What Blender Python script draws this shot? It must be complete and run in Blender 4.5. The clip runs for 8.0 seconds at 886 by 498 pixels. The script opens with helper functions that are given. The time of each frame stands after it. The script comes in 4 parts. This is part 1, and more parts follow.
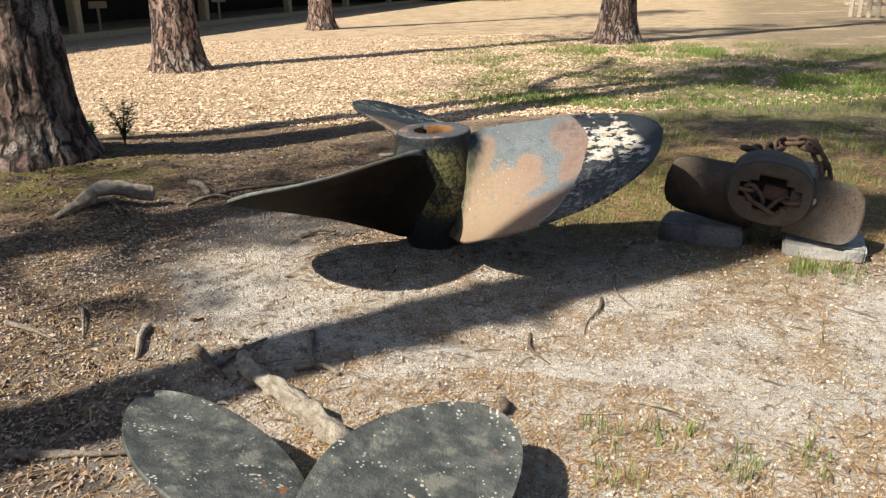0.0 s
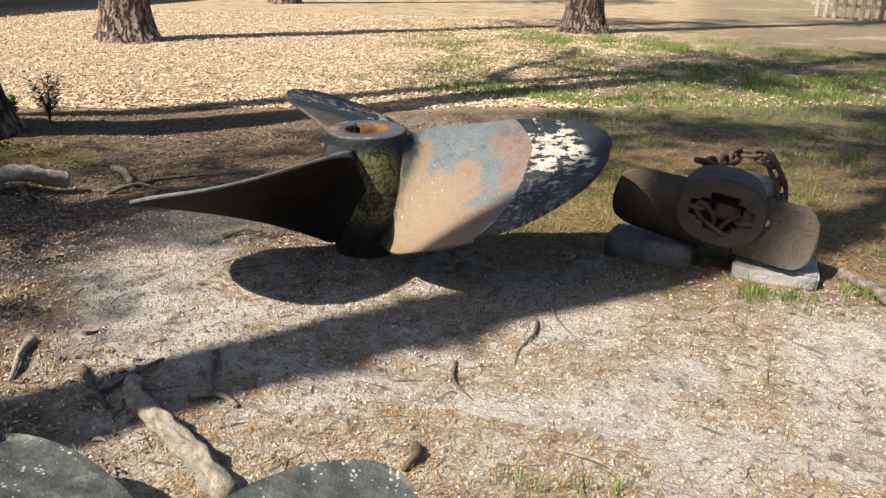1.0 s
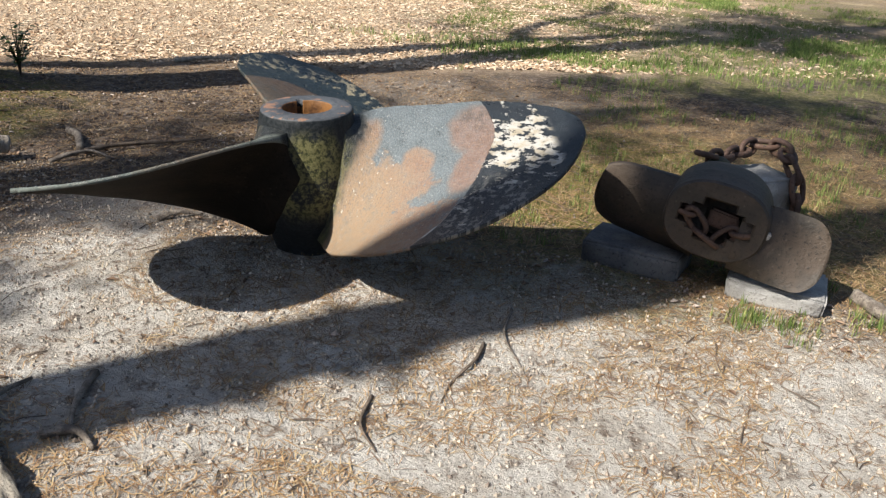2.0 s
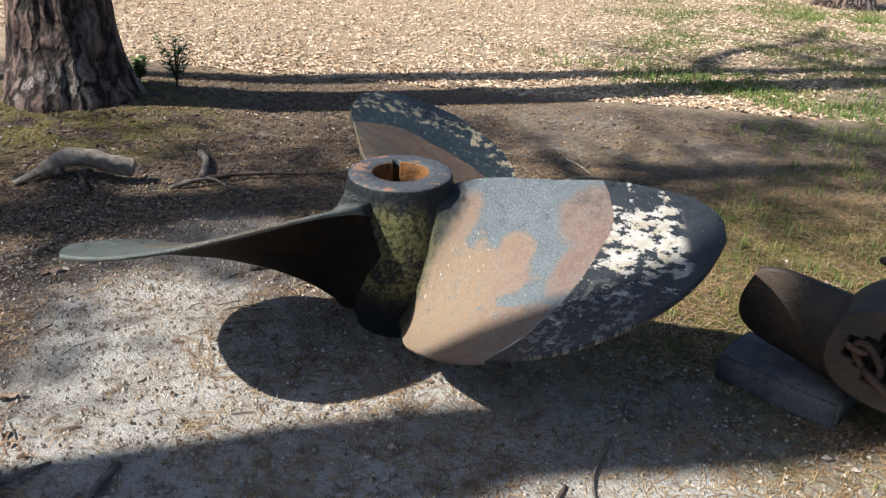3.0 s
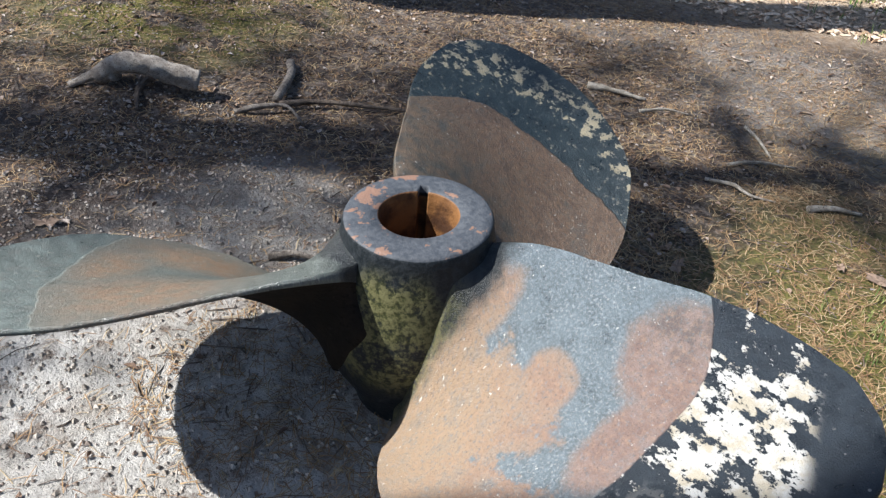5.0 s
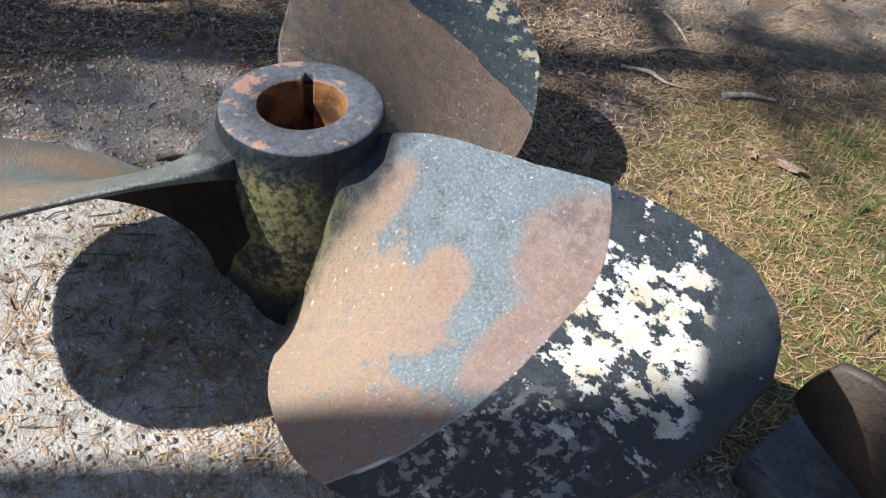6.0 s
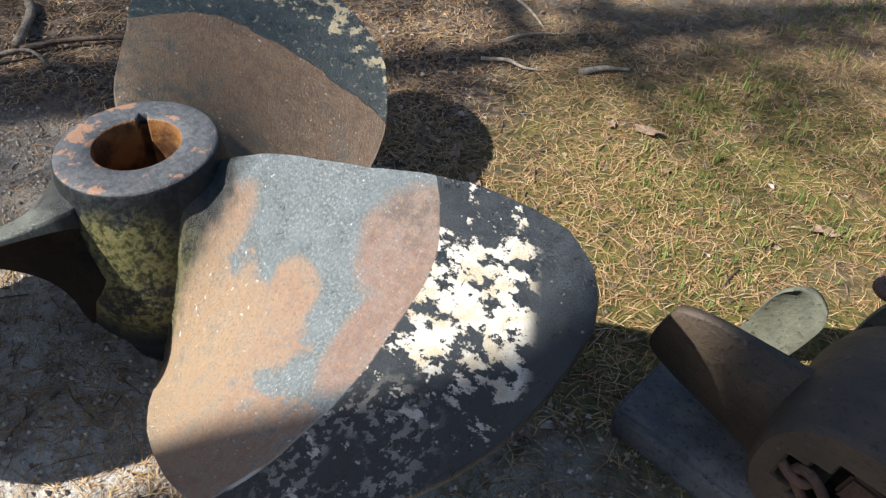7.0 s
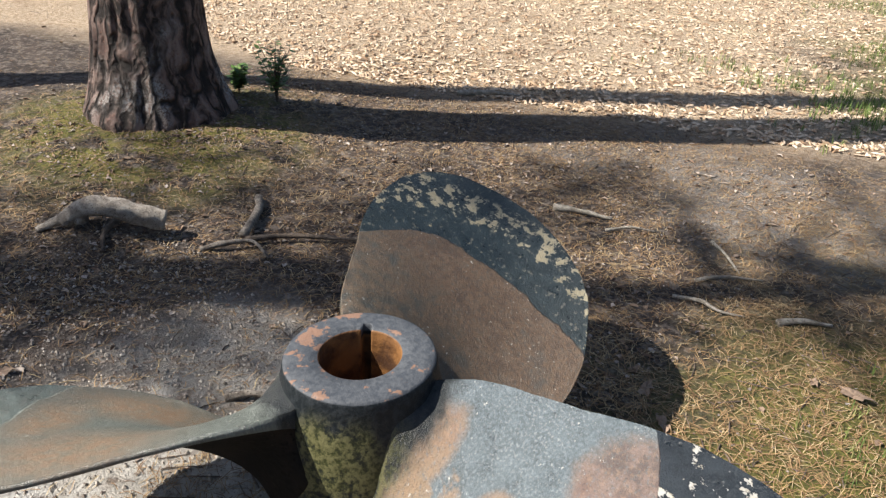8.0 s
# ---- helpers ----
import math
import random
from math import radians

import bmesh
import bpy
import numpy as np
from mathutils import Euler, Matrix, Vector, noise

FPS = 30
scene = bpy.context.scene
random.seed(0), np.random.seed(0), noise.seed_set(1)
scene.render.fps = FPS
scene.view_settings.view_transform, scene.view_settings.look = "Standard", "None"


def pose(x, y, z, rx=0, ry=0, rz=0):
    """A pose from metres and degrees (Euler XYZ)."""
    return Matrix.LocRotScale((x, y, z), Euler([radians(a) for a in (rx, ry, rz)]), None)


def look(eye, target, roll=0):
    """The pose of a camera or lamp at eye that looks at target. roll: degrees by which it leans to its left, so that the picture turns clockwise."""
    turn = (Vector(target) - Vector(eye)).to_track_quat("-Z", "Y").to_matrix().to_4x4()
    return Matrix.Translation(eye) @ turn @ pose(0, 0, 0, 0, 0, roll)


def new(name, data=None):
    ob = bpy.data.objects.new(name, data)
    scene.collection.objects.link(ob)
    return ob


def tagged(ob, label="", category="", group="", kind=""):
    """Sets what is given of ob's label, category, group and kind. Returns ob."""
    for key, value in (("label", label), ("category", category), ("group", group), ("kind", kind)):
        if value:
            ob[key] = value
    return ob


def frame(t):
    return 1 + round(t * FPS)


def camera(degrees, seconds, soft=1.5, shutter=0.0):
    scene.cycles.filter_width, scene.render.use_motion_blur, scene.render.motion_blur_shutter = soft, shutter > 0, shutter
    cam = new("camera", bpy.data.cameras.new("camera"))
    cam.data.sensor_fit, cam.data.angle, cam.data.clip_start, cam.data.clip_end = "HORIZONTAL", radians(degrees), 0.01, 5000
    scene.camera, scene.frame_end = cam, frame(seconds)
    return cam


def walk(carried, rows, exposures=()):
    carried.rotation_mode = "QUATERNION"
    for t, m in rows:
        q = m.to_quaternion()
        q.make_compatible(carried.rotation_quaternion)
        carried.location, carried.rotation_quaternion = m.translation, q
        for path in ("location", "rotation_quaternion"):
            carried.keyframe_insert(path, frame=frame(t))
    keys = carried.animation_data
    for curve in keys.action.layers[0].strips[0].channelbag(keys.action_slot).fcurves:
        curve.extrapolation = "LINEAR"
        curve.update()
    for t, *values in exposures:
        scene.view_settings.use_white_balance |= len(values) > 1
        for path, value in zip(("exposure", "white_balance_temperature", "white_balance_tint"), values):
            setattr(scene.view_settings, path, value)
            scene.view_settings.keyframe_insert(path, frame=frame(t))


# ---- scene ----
cam = camera(57.5, 8.0, soft=1.3)
PATH = [
    (0, (1.267, 0.242, 1.505), (0.683, 2.046, 0.868), -0.84),
    (0.5, (1.337, 0.390, 1.501), (0.723, 2.184, 0.865), -1.03),
    (1, (1.320, 0.626, 1.554), (0.829, 2.440, 0.871), 2.18),
    (2.3, (1.600, 1.504, 1.657), (0.959, 3.210, 0.832), 4.70),
    (2.5, (1.555, 1.624, 1.704), (0.843, 3.309, 0.896), 5.60),
    (3, (1.583, 2.011, 1.739), (0.621, 3.558, 0.914), 3.79),
    (3.5, (1.594, 2.363, 1.818), (0.530, 3.775, 0.883), 5.48),
    (4, (1.400, 2.680, 1.837), (0.243, 3.957, 0.822), 5.67),
    (4.2, (1.348, 2.811, 1.855), (0.226, 4.101, 0.817), 6.52),
    (5.3, (1.145, 3.325, 1.925), (-0.033, 4.398, 0.715), 5.73),
    (5.5, (1.106, 3.347, 1.909), (0.007, 4.484, 0.685), 7.47),
    (5.7, (1.121, 3.371, 1.864), (0.121, 4.525, 0.573), 8.81),
    (6, (1.221, 3.398, 1.833), (0.287, 4.534, 0.478), 8.82),
    (6.2, (1.322, 3.437, 1.813), (0.451, 4.537, 0.388), 7.36),
    (6.5, (1.423, 3.489, 1.805), (0.670, 4.607, 0.329), 7.19),
    (6.8, (1.452, 3.507, 1.863), (0.725, 4.674, 0.411), 5.00),
    (7, (1.438, 3.490, 1.893), (0.602, 4.727, 0.562), 3.06),
    (7.2, (1.409, 3.466, 1.950), (0.414, 4.729, 0.762), 1.45),
    (7.5, (1.385, 3.438, 1.975), (0.193, 4.687, 0.966), 0.87),
    (8, (1.273, 3.395, 1.958), (-0.022, 4.596, 1.020), 3.07),
]
EXPOSURES = [(0.0, 0.84, 7100, 10), (0.5, 0.83, 6500, 10), (1.0, 0.85, 7000, 10), (2.5, 0.77, 6350, 10), (3.0, 0.76, 6250, 10), (4.0, 0.83, 6050, 10), (5.4, 1.1, 5900, 10), (6.1, 1.14, 6000, 10), (6.6, 1.14, 6250, 10), (7.5, 1.04, 6700, 10), (8.0, 1.0, 6450, 10)]
walk(cam, [(t, look(eye, target, roll)) for t, eye, target, roll in PATH], EXPOSURES)

# ---- light ----
SUN_AZ, SUN_EL = radians(53.0), radians(45.5)      # heading of the shadows, height of the sun
world = bpy.data.worlds.new("sky")
scene.world = world
world.use_nodes = True
wn, wl = world.node_tree.nodes, world.node_tree.links
sky = wn.new("ShaderNodeTexSky")
sky.sky_type, sky.sun_disc, sky.sun_elevation, sky.sun_rotation = "NISHITA", False, SUN_EL, radians(270) - SUN_AZ
wl.new(sky.outputs[0], wn["Background"].inputs[0])
wn["Background"].inputs[1].default_value = 0.07
sun_data = bpy.data.lights.new("sun", "SUN")
sun_data.energy, sun_data.angle, sun_data.color = 5.0, radians(0.55), (1.0, 0.95, 0.87)
sun = new("sun", sun_data)
sun.matrix_world = look((-math.cos(SUN_AZ) * 30, -math.sin(SUN_AZ) * 30, 30 * math.tan(SUN_EL)), (0, 0, 0))


# ---- material helpers ----
class Mat:
    """A small builder of node materials."""

    def __init__(self, name, rough=0.8, metal=0.0):
        self.m = bpy.data.materials.new(name)
        self.m.use_nodes = True
        self.n, self.l = self.m.node_tree.nodes, self.m.node_tree.links
        self.b = self.n["Principled BSDF"]
        self.b.inputs["Roughness"].default_value = rough
        self.b.inputs["Metallic"].default_value = metal

    def put(self, value, socket):
        if isinstance(value, bpy.types.NodeSocket):
            self.l.new(value, socket)
        elif isinstance(value, (tuple, list)) and len(value) == 3 and len(socket.default_value) == 4:
            socket.default_value = (*value, 1)
        else:
            socket.default_value = value

    def obj(self):
        return self.n.new("ShaderNodeTexCoord").outputs["Object"]

    def pos(self):
        return self.n.new("ShaderNodeNewGeometry").outputs["Position"]

    def island(self):
        return self.n.new("ShaderNodeNewGeometry").outputs["Random Per Island"]

    def scaled(self, v, s):
        k = self.n.new("ShaderNodeMapping")
        self.put(v, k.inputs["Vector"])
        k.inputs["Scale"].default_value = s
        return k.outputs[0]

    def noise(self, v, scale, detail=4.0, rough=0.55):
        k = self.n.new("ShaderNodeTexNoise")
        self.put(v, k.inputs["Vector"])
        k.inputs["Scale"].default_value, k.inputs["Detail"].default_value, k.inputs["Roughness"].default_value = scale, detail, rough
        return k.outputs["Fac"]

    def voro(self, v, scale, feature="F1"):
        k = self.n.new("ShaderNodeTexVoronoi")
        k.feature = feature
        self.put(v, k.inputs["Vector"])
        k.inputs["Scale"].default_value = scale
        return k.outputs["Distance"]

    def math(self, op, a, b=0.0):
        k = self.n.new("ShaderNodeMath")
        k.operation = op
        self.put(a, k.inputs[0])
        self.put(b, k.inputs[1])
        return k.outputs[0]

    def step(self, v, lo, hi, to0=0.0, to1=1.0):
        k = self.n.new("ShaderNodeMapRange")
        k.interpolation_type = "SMOOTHSTEP"
        self.put(v, k.inputs[0])
        for i, x in enumerate((lo, hi, to0, to1)):
            k.inputs[i + 1].default_value = x
        return k.outputs[0]

    def xyz(self, v):
        k = self.n.new("ShaderNodeSeparateXYZ")
        self.put(v, k.inputs[0])
        return k.outputs

    def mix(self, f, a, b):
        k = self.n.new("ShaderNodeMix")
        k.data_type = "RGBA"
        self.put(f, k.inputs[0])
        self.put(a, k.inputs[6])
        self.put(b, k.inputs[7])
        return k.outputs[2]

    def color(self, c):
        self.put(c, self.b.inputs["Base Color"])
        return self

    def rough(self, r):
        self.put(r, self.b.inputs["Roughness"])
        return self

    def bump(self, h, dist=0.01, strength=1.0):
        k = self.n.new("ShaderNodeBump")
        self.put(h, k.inputs["Height"])
        k.inputs["Distance"].default_value, k.inputs["Strength"].default_value = dist, strength
        self.l.new(k.outputs[0], self.b.inputs["Normal"])
        return self

    def radial(self, p, cx, cy):
        x, y, _ = self.xyz(p)
        return self.math("POWER", self.math("ADD", self.math("POWER", self.math("SUBTRACT", x, cx), 2.0), self.math("POWER", self.math("SUBTRACT", y, cy), 2.0)), 0.5)

    def along(self, p, cx, cy, deg):
        """Metres past the point (cx, cy) in the plan direction deg."""
        x, y, _ = self.xyz(p)
        return self.math("ADD", self.math("MULTIPLY", self.math("SUBTRACT", x, cx), math.cos(radians(deg))), self.math("MULTIPLY", self.math("SUBTRACT", y, cy), math.sin(radians(deg))))


# ---- materials ----
def ground_material():
    k = Mat("forest_floor", 0.95)
    p = k.pos()
    big, mid, fine, grit = k.noise(p, 0.55, 4), k.noise(p, 3.2, 6, 0.62), k.noise(p, 24.0, 7, 0.7), k.noise(p, 120.0, 4, 0.75)
    blot, clod, crumb = k.noise(p, 7.0, 7, 0.7), k.noise(p, 52.0, 7, 0.78), k.noise(p, 16.0, 8, 0.74)
    wob = k.math("MULTIPLY", k.math("SUBTRACT", k.noise(p, 1.1, 6, 0.62), 0.5), 2.2)
    small = k.math("MULTIPLY", k.math("SUBTRACT", blot, 0.5), 0.9)
    # dark leaf mould
    soil = k.mix(k.step(mid, 0.35, 0.65), (0.045, 0.032, 0.025), (0.105, 0.074, 0.055))
    soil = k.mix(k.step(crumb, 0.48, 0.62), soil, (0.27, 0.215, 0.17))
    soil = k.mix(k.step(blot, 0.53, 0.68, 0.0, 0.8), soil, (0.30, 0.255, 0.215))
    soil = k.mix(k.step(blot, 0.46, 0.32, 0.0, 0.8), soil, (0.040, 0.030, 0.024))
    soil = k.mix(k.step(clod, 0.54, 0.66, 0.0, 0.7), soil, (0.034, 0.026, 0.021))
    soil = k.mix(k.step(grit, 0.56, 0.70, 0.0, 0.7), soil, (0.24, 0.20, 0.165))
    # pale sand
    sand = k.mix(k.step(mid, 0.34, 0.58), (0.63, 0.575, 0.50), (0.80, 0.755, 0.685))
    sand = k.mix(k.step(crumb, 0.46, 0.34, 0.0, 0.55), sand, (0.42, 0.365, 0.30))
    sand = k.mix(k.step(clod, 0.54, 0.72, 0.0, 0.5), sand, (0.29, 0.24, 0.19))
    sand = k.mix(k.step(grit, 0.56, 0.72, 0.0, 0.4), sand, (0.34, 0.29, 0.235))
    sand = k.mix(k.math("MULTIPLY", k.step(blot, 0.48, 0.62), k.step(crumb, 0.40, 0.56)), sand, (0.25, 0.19, 0.145))
    sand = k.mix(k.step(k.noise(p, 2.3, 7, 0.7), 0.54, 0.66, 0.0, 0.55), sand, (0.36, 0.29, 0.225))
    edge = k.math("ADD", wob, small)
    d1 = k.math("ADD", k.radial(k.scaled(p, (0.60, 1.0, 1.0)), 0.86, 3.40), edge)
    sandy = k.step(d1, 1.05, 1.9, 1.0, 0.0)
    d2 = k.math("ADD", k.radial(k.scaled(p, (0.75, 1.0, 1.0)), -0.45, 3.75), k.math("MULTIPLY", edge, 0.55))
    sandy = k.math("MAXIMUM", sandy, k.step(d2, 0.32, 0.85, 1.0, 0.0))
    d3 = k.math("ADD", k.radial(p, -1.15, 4.55), k.math("MULTIPLY", edge, 0.5))
    sandy = k.math("MAXIMUM", sandy, k.step(d3, 0.1, 0.75, 0.5, 0.0))
    d6 = k.math("ADD", k.radial(k.scaled(p, (0.5, 1.0, 1.0)), -0.2, 7.9), edge)
    sandy = k.math("MAXIMUM", sandy, k.step(d6, 0.2, 1.1, 0.32, 0.0))
    d7 = k.math("ADD", k.radial(p, 2.0, 4.3), k.math("MULTIPLY", edge, 0.5))
    sandy = k.math("MAXIMUM", sandy, k.step(d7, 0.35, 0.95, 1.0, 0.0))
    c = k.mix(sandy, soil, sand)
    # straw and moss beside and behind the big propeller
    straw = k.mix(k.step(fine, 0.35, 0.65), (0.15, 0.105, 0.048), (0.34, 0.25, 0.12))
    moss = k.mix(k.step(fine, 0.35, 0.65), (0.085, 0.090, 0.014), (0.24, 0.215, 0.040))
    moss = k.mix(k.step(clod, 0.5, 0.64, 0.0, 0.7), moss, (0.05, 0.042, 0.020))
    d4 = k.math("ADD", k.radial(p, 1.5, 6.6), wob)
    c = k.mix(k.math("MULTIPLY", k.step(d4, 0.9, 2.1, 1.0, 0.0), k.step(blot, 0.36, 0.52)), c, straw)
    mossy = k.math("MULTIPLY", k.step(k.math("ADD", k.radial(p, 1.25, 6.0), wob), 0.8, 1.9, 1.0, 0.0), k.step(k.math("ADD", mid, k.math("MULTIPLY", small, 0.2)), 0.33, 0.5))
    d5 = k.math("ADD", k.radial(p, -3.7, 5.35), k.math("MULTIPLY", edge, 0.5))
    mossy = k.math("MAXIMUM", mossy, k.math("MULTIPLY", k.step(d5, 0.6, 1.35, 1.0, 0.0), k.step(mid, 0.38, 0.5)))
    c = k.mix(mossy, c, moss)
    # wood chip field behind
    chips = k.mix(k.step(fine, 0.35, 0.65), (0.46, 0.325, 0.20), (0.72, 0.57, 0.41))
    chips = k.mix(k.step(grit, 0.52, 0.68), chips, (0.24, 0.145, 0.08))
    chips = k.mix(k.step(k.noise(p, 1.4, 6, 0.66), 0.54, 0.68, 0.0, 0.6), chips, (0.30, 0.19, 0.11))
    far = k.math("ADD", k.along(p, -2.5, 8.0, 118.0), k.math("MULTIPLY", wob, 0.5))
    chippy = k.math("MULTIPLY", k.step(far, -0.25, 0.55), k.step(k.math("ADD", k.along(p, 0.2, 12.0, 0.0), wob), 0.5, 3.0, 1.0, 0.35))
    c = k.mix(chippy, c, chips)
    # thin grass, straw and bare earth in the clearing
    green = k.math("MULTIPLY", k.step(k.math("ADD", k.along(p, -0.9, 10.0, 70.0), wob), -0.6, 0.6), k.step(k.math("ADD", k.along(p, -2.4, 11.5, 25.0), wob), -0.3, 1.0))
    green = k.math("MULTIPLY", green, k.math("MULTIPLY", k.step(k.noise(p, 0.9, 8, 0.72), 0.42, 0.56), k.step(k.along(p, 0, 15, 90), 0.0, 8.0, 0.85, 0.3)))
    turf = k.mix(k.step(fine, 0.4, 0.62), (0.135, 0.145, 0.040), (0.31, 0.26, 0.11))
    turf = k.mix(k.step(crumb, 0.5, 0.62, 0.0, 0.7), turf, (0.40, 0.31, 0.17))
    c = k.mix(green, c, turf)
    pale = k.math("MULTIPLY", k.step(big, 0.52, 0.66), k.step(far, 1.5, 5.0))
    c = k.mix(k.math("MULTIPLY", pale, 0.7), c, k.mix(k.step(fine, 0.4, 0.6), (0.46, 0.35, 0.21), (0.62, 0.50, 0.33)))
    leafy = k.math("MULTIPLY", k.step(k.noise(p, 1.7, 8, 0.72), 0.5, 0.6), k.step(k.along(p, 0.5, 12.5, 65.0), 0.0, 4.0, 0.0, 0.75))
    c = k.mix(leafy, c, k.mix(k.step(k.noise(p, 9.0, 6, 0.7), 0.42, 0.58), (0.20, 0.14, 0.075), (0.42, 0.30, 0.17)))
    k.color(c)
    k.bump(k.math("ADD", k.math("ADD", k.math("MULTIPLY", fine, 0.6), k.math("MULTIPLY", crumb, 0.8)), k.math("ADD", k.math("MULTIPLY", clod, 0.5), k.math("MULTIPLY", grit, 0.35))), 0.06, 1.0)
    return k.m


def blade_material(name, style, inner, rust_a, rust_b, edge_at, hook, paint, patch):
    """Painted bronze blade: weathered inner field with rust, and beyond a seam a painted outer band with flaking patches."""
    k = Mat(name, 0.45)
    p = k.obj()
    x, y, _ = k.xyz(p)
    flat = k.scaled(p, (1.0, 1.0, 0.0))
    r = k.radial(p, 0, 0)
    n1, n2, n3 = k.noise(flat, 5.0, 7, 0.6), k.noise(flat, 19.0, 6, 0.65), k.noise(p, 240.0, 4, 0.75)
    fray = k.noise(flat, 46.0, 7, 0.7)
    wob = k.math("ADD", k.math("MULTIPLY", k.math("SUBTRACT", n1, 0.5), 0.26), k.math("ADD", k.math("MULTIPLY", k.math("SUBTRACT", n2, 0.5), 0.20), k.math("MULTIPLY", k.math("SUBTRACT", fray, 0.5), 0.11)))
    high = k.math("MAXIMUM", k.math("SUBTRACT", y, 0.28), 0.0)
    seam = k.math("ADD", r, k.math("MULTIPLY", k.math("MULTIPLY", high, high), hook))
    seam = k.math("ADD", seam, k.math("MULTIPLY", k.math("SUBTRACT", n1, 0.5), 0.035 if style == "flaking" else 0.09))
    outer = k.step(seam, edge_at, edge_at + 0.006)

    def blob(cx, cy, sx, sy, soft=0.35):
        d = k.radial(k.scaled(p, (1 / sx, 1 / sy, 1.0)), cx / sx, cy / sy)
        return k.step(k.math("ADD", d, k.math("MULTIPLY", wob, 2.2)), 1.0 - soft * 0.6, 1.0 + soft * 0.5, 1.0, 0.0)

    field = k.mix(k.step(n2, 0.35, 0.68), inner, tuple(v * 1.5 for v in inner))
    field = k.mix(k.step(k.noise(flat, 115.0, 6, 0.75), 0.46, 0.62, 0.0, 0.7), field, tuple(v * 2.3 for v in inner))
    worn = k.math("MULTIPLY", k.step(k.noise(flat, 140.0, 6, 0.74), 0.52, 0.62), k.step(n1, 0.38, 0.6, 0.25, 1.0))
    field = k.mix(k.math("MULTIPLY", worn, 0.5 if style == "flaking" else 0.3), field, (0.40, 0.40, 0.38))
    tone = k.mix(k.step(n2, 0.38, 0.62), rust_a, rust_b)
    if style == "flaking":
        low = k.step(k.math("ADD", y, wob), 0.03, 0.07, 1.0, 0.0)
        rusty = k.math("MULTIPLY", low, k.step(k.math("ADD", x, k.math("MULTIPLY", wob, 1.6)), 0.61, 0.68, 1.0, 0.0))
        lower = k.math("MULTIPLY", k.step(k.math("ADD", y, wob), -0.06, -0.03, 1.0, 0.0), k.step(n2, 0.38, 0.5, 0.35, 1.0))
        rusty = k.math("MAXIMUM", rusty, lower)
        rusty = k.math("MAXIMUM", rusty, k.math("MAXIMUM", blob(0.535, 0.085, 0.075, 0.06), blob(0.26, 0.04, 0.08, 0.12)))
        ruddy = k.math("MAXIMUM", blob(0.70, 0.31, 0.125, 0.135), blob(0.78, 0.13, 0.075, 0.15))
        rusty = k.math("MAXIMUM", rusty, ruddy)
        tone = k.mix(k.step(k.radial(p, 0.33, -0.17), 0.1, 0.42, 0.6, 0.0), tone, (0.33, 0.235, 0.13))
        tone = k.mix(ruddy, tone, k.mix(k.step(n2, 0.36, 0.6), (0.25, 0.155, 0.115), (0.175, 0.11, 0.085)))
        tone = k.mix(k.math("MULTIPLY", k.step(k.radial(p, 0.64, 0.38), 0.05, 0.15, 0.7, 0.0), k.step(n2, 0.4, 0.55)), tone, (0.085, 0.07, 0.062))
    elif style == "brown":
        rusty = k.step(k.math("ADD", n1, k.math("MULTIPLY", n2, 0.4)), 0.52, 0.66, 0.45, 1.0)
        tone = k.mix(k.step(k.math("ADD", k.along(p, 0.45, 0.2, -20.0), k.math("MULTIPLY", wob, 0.8)), -0.1, 0.3), k.mix(k.step(n2, 0.35, 0.6), (0.10, 0.082, 0.055), (0.15, 0.105, 0.066)), tone)
    else:
        rusty = k.math("MULTIPLY", k.math("MAXIMUM", blob(0.64, -0.20, 0.26, 0.11, 1.3), k.math("MAXIMUM", blob(0.66, 0.28, 0.22, 0.20, 1.3), blob(0.86, 0.0, 0.08, 0.18, 1.3))), k.step(n2, 0.36, 0.6, 0.6, 1.0))
    if style == "brown":
        tone = k.mix(k.step(fray, 0.46, 0.64, 0.0, 0.55), tone, (0.052, 0.036, 0.026))
    grain = k.step(k.noise(flat, 60.0, 6, 0.72), 0.48, 0.66, 0.0, 0.5)
    tone = k.mix(grain, tone, tuple(v * 1.2 for v in rust_a))
    tone = k.mix(k.step(k.noise(flat, 130.0, 5, 0.7), 0.54, 0.68, 0.0, 0.6), tone, tuple(v * 0.4 for v in rust_b))
    field = k.mix(k.math("MULTIPLY", rusty, k.math("MULTIPLY", k.step(k.noise(flat, 85.0, 7, 0.74), 0.34, 0.5, 0.35, 1.0), k.step(n2, 0.34, 0.56, 0.6, 0.95))), field, tone)
    field = k.mix(k.step(k.noise(flat, 150.0, 4, 0.7), 0.56, 0.68, 0.0, 0.55), field, tuple(v * 0.4 for v in inner))
    bits = k.math("MULTIPLY", k.step(k.noise(flat, 70.0, 5, 0.66), 0.64, 0.66), k.step(k.noise(flat, 4.0, 3), 0.46, 0.58))
    field = k.mix(bits, field, (0.55, 0.53, 0.47))

    # blade root: hub shadow painted in near black, with moss on the lower half
    root = k.step(k.math("ADD", r, k.math("MULTIPLY", wob, 0.35)), 0.245, 0.31, 1.0, 0.0)
    mossy = k.math("MULTIPLY", k.step(y, 0.05, -0.06), k.step(k.math("ADD", k.math("MULTIPLY", fray, 0.5), k.math("MULTIPLY", k.noise(p, 90.0, 5, 0.7), 0.5)), 0.42, 0.56))
    field = k.mix(root, field, k.mix(mossy, k.mix(k.step(fray, 0.42, 0.6), (0.012, 0.015, 0.016), (0.028, 0.031, 0.030)), k.mix(k.step(n2, 0.4, 0.6), (0.075, 0.078, 0.026), (0.155, 0.145, 0.060))))
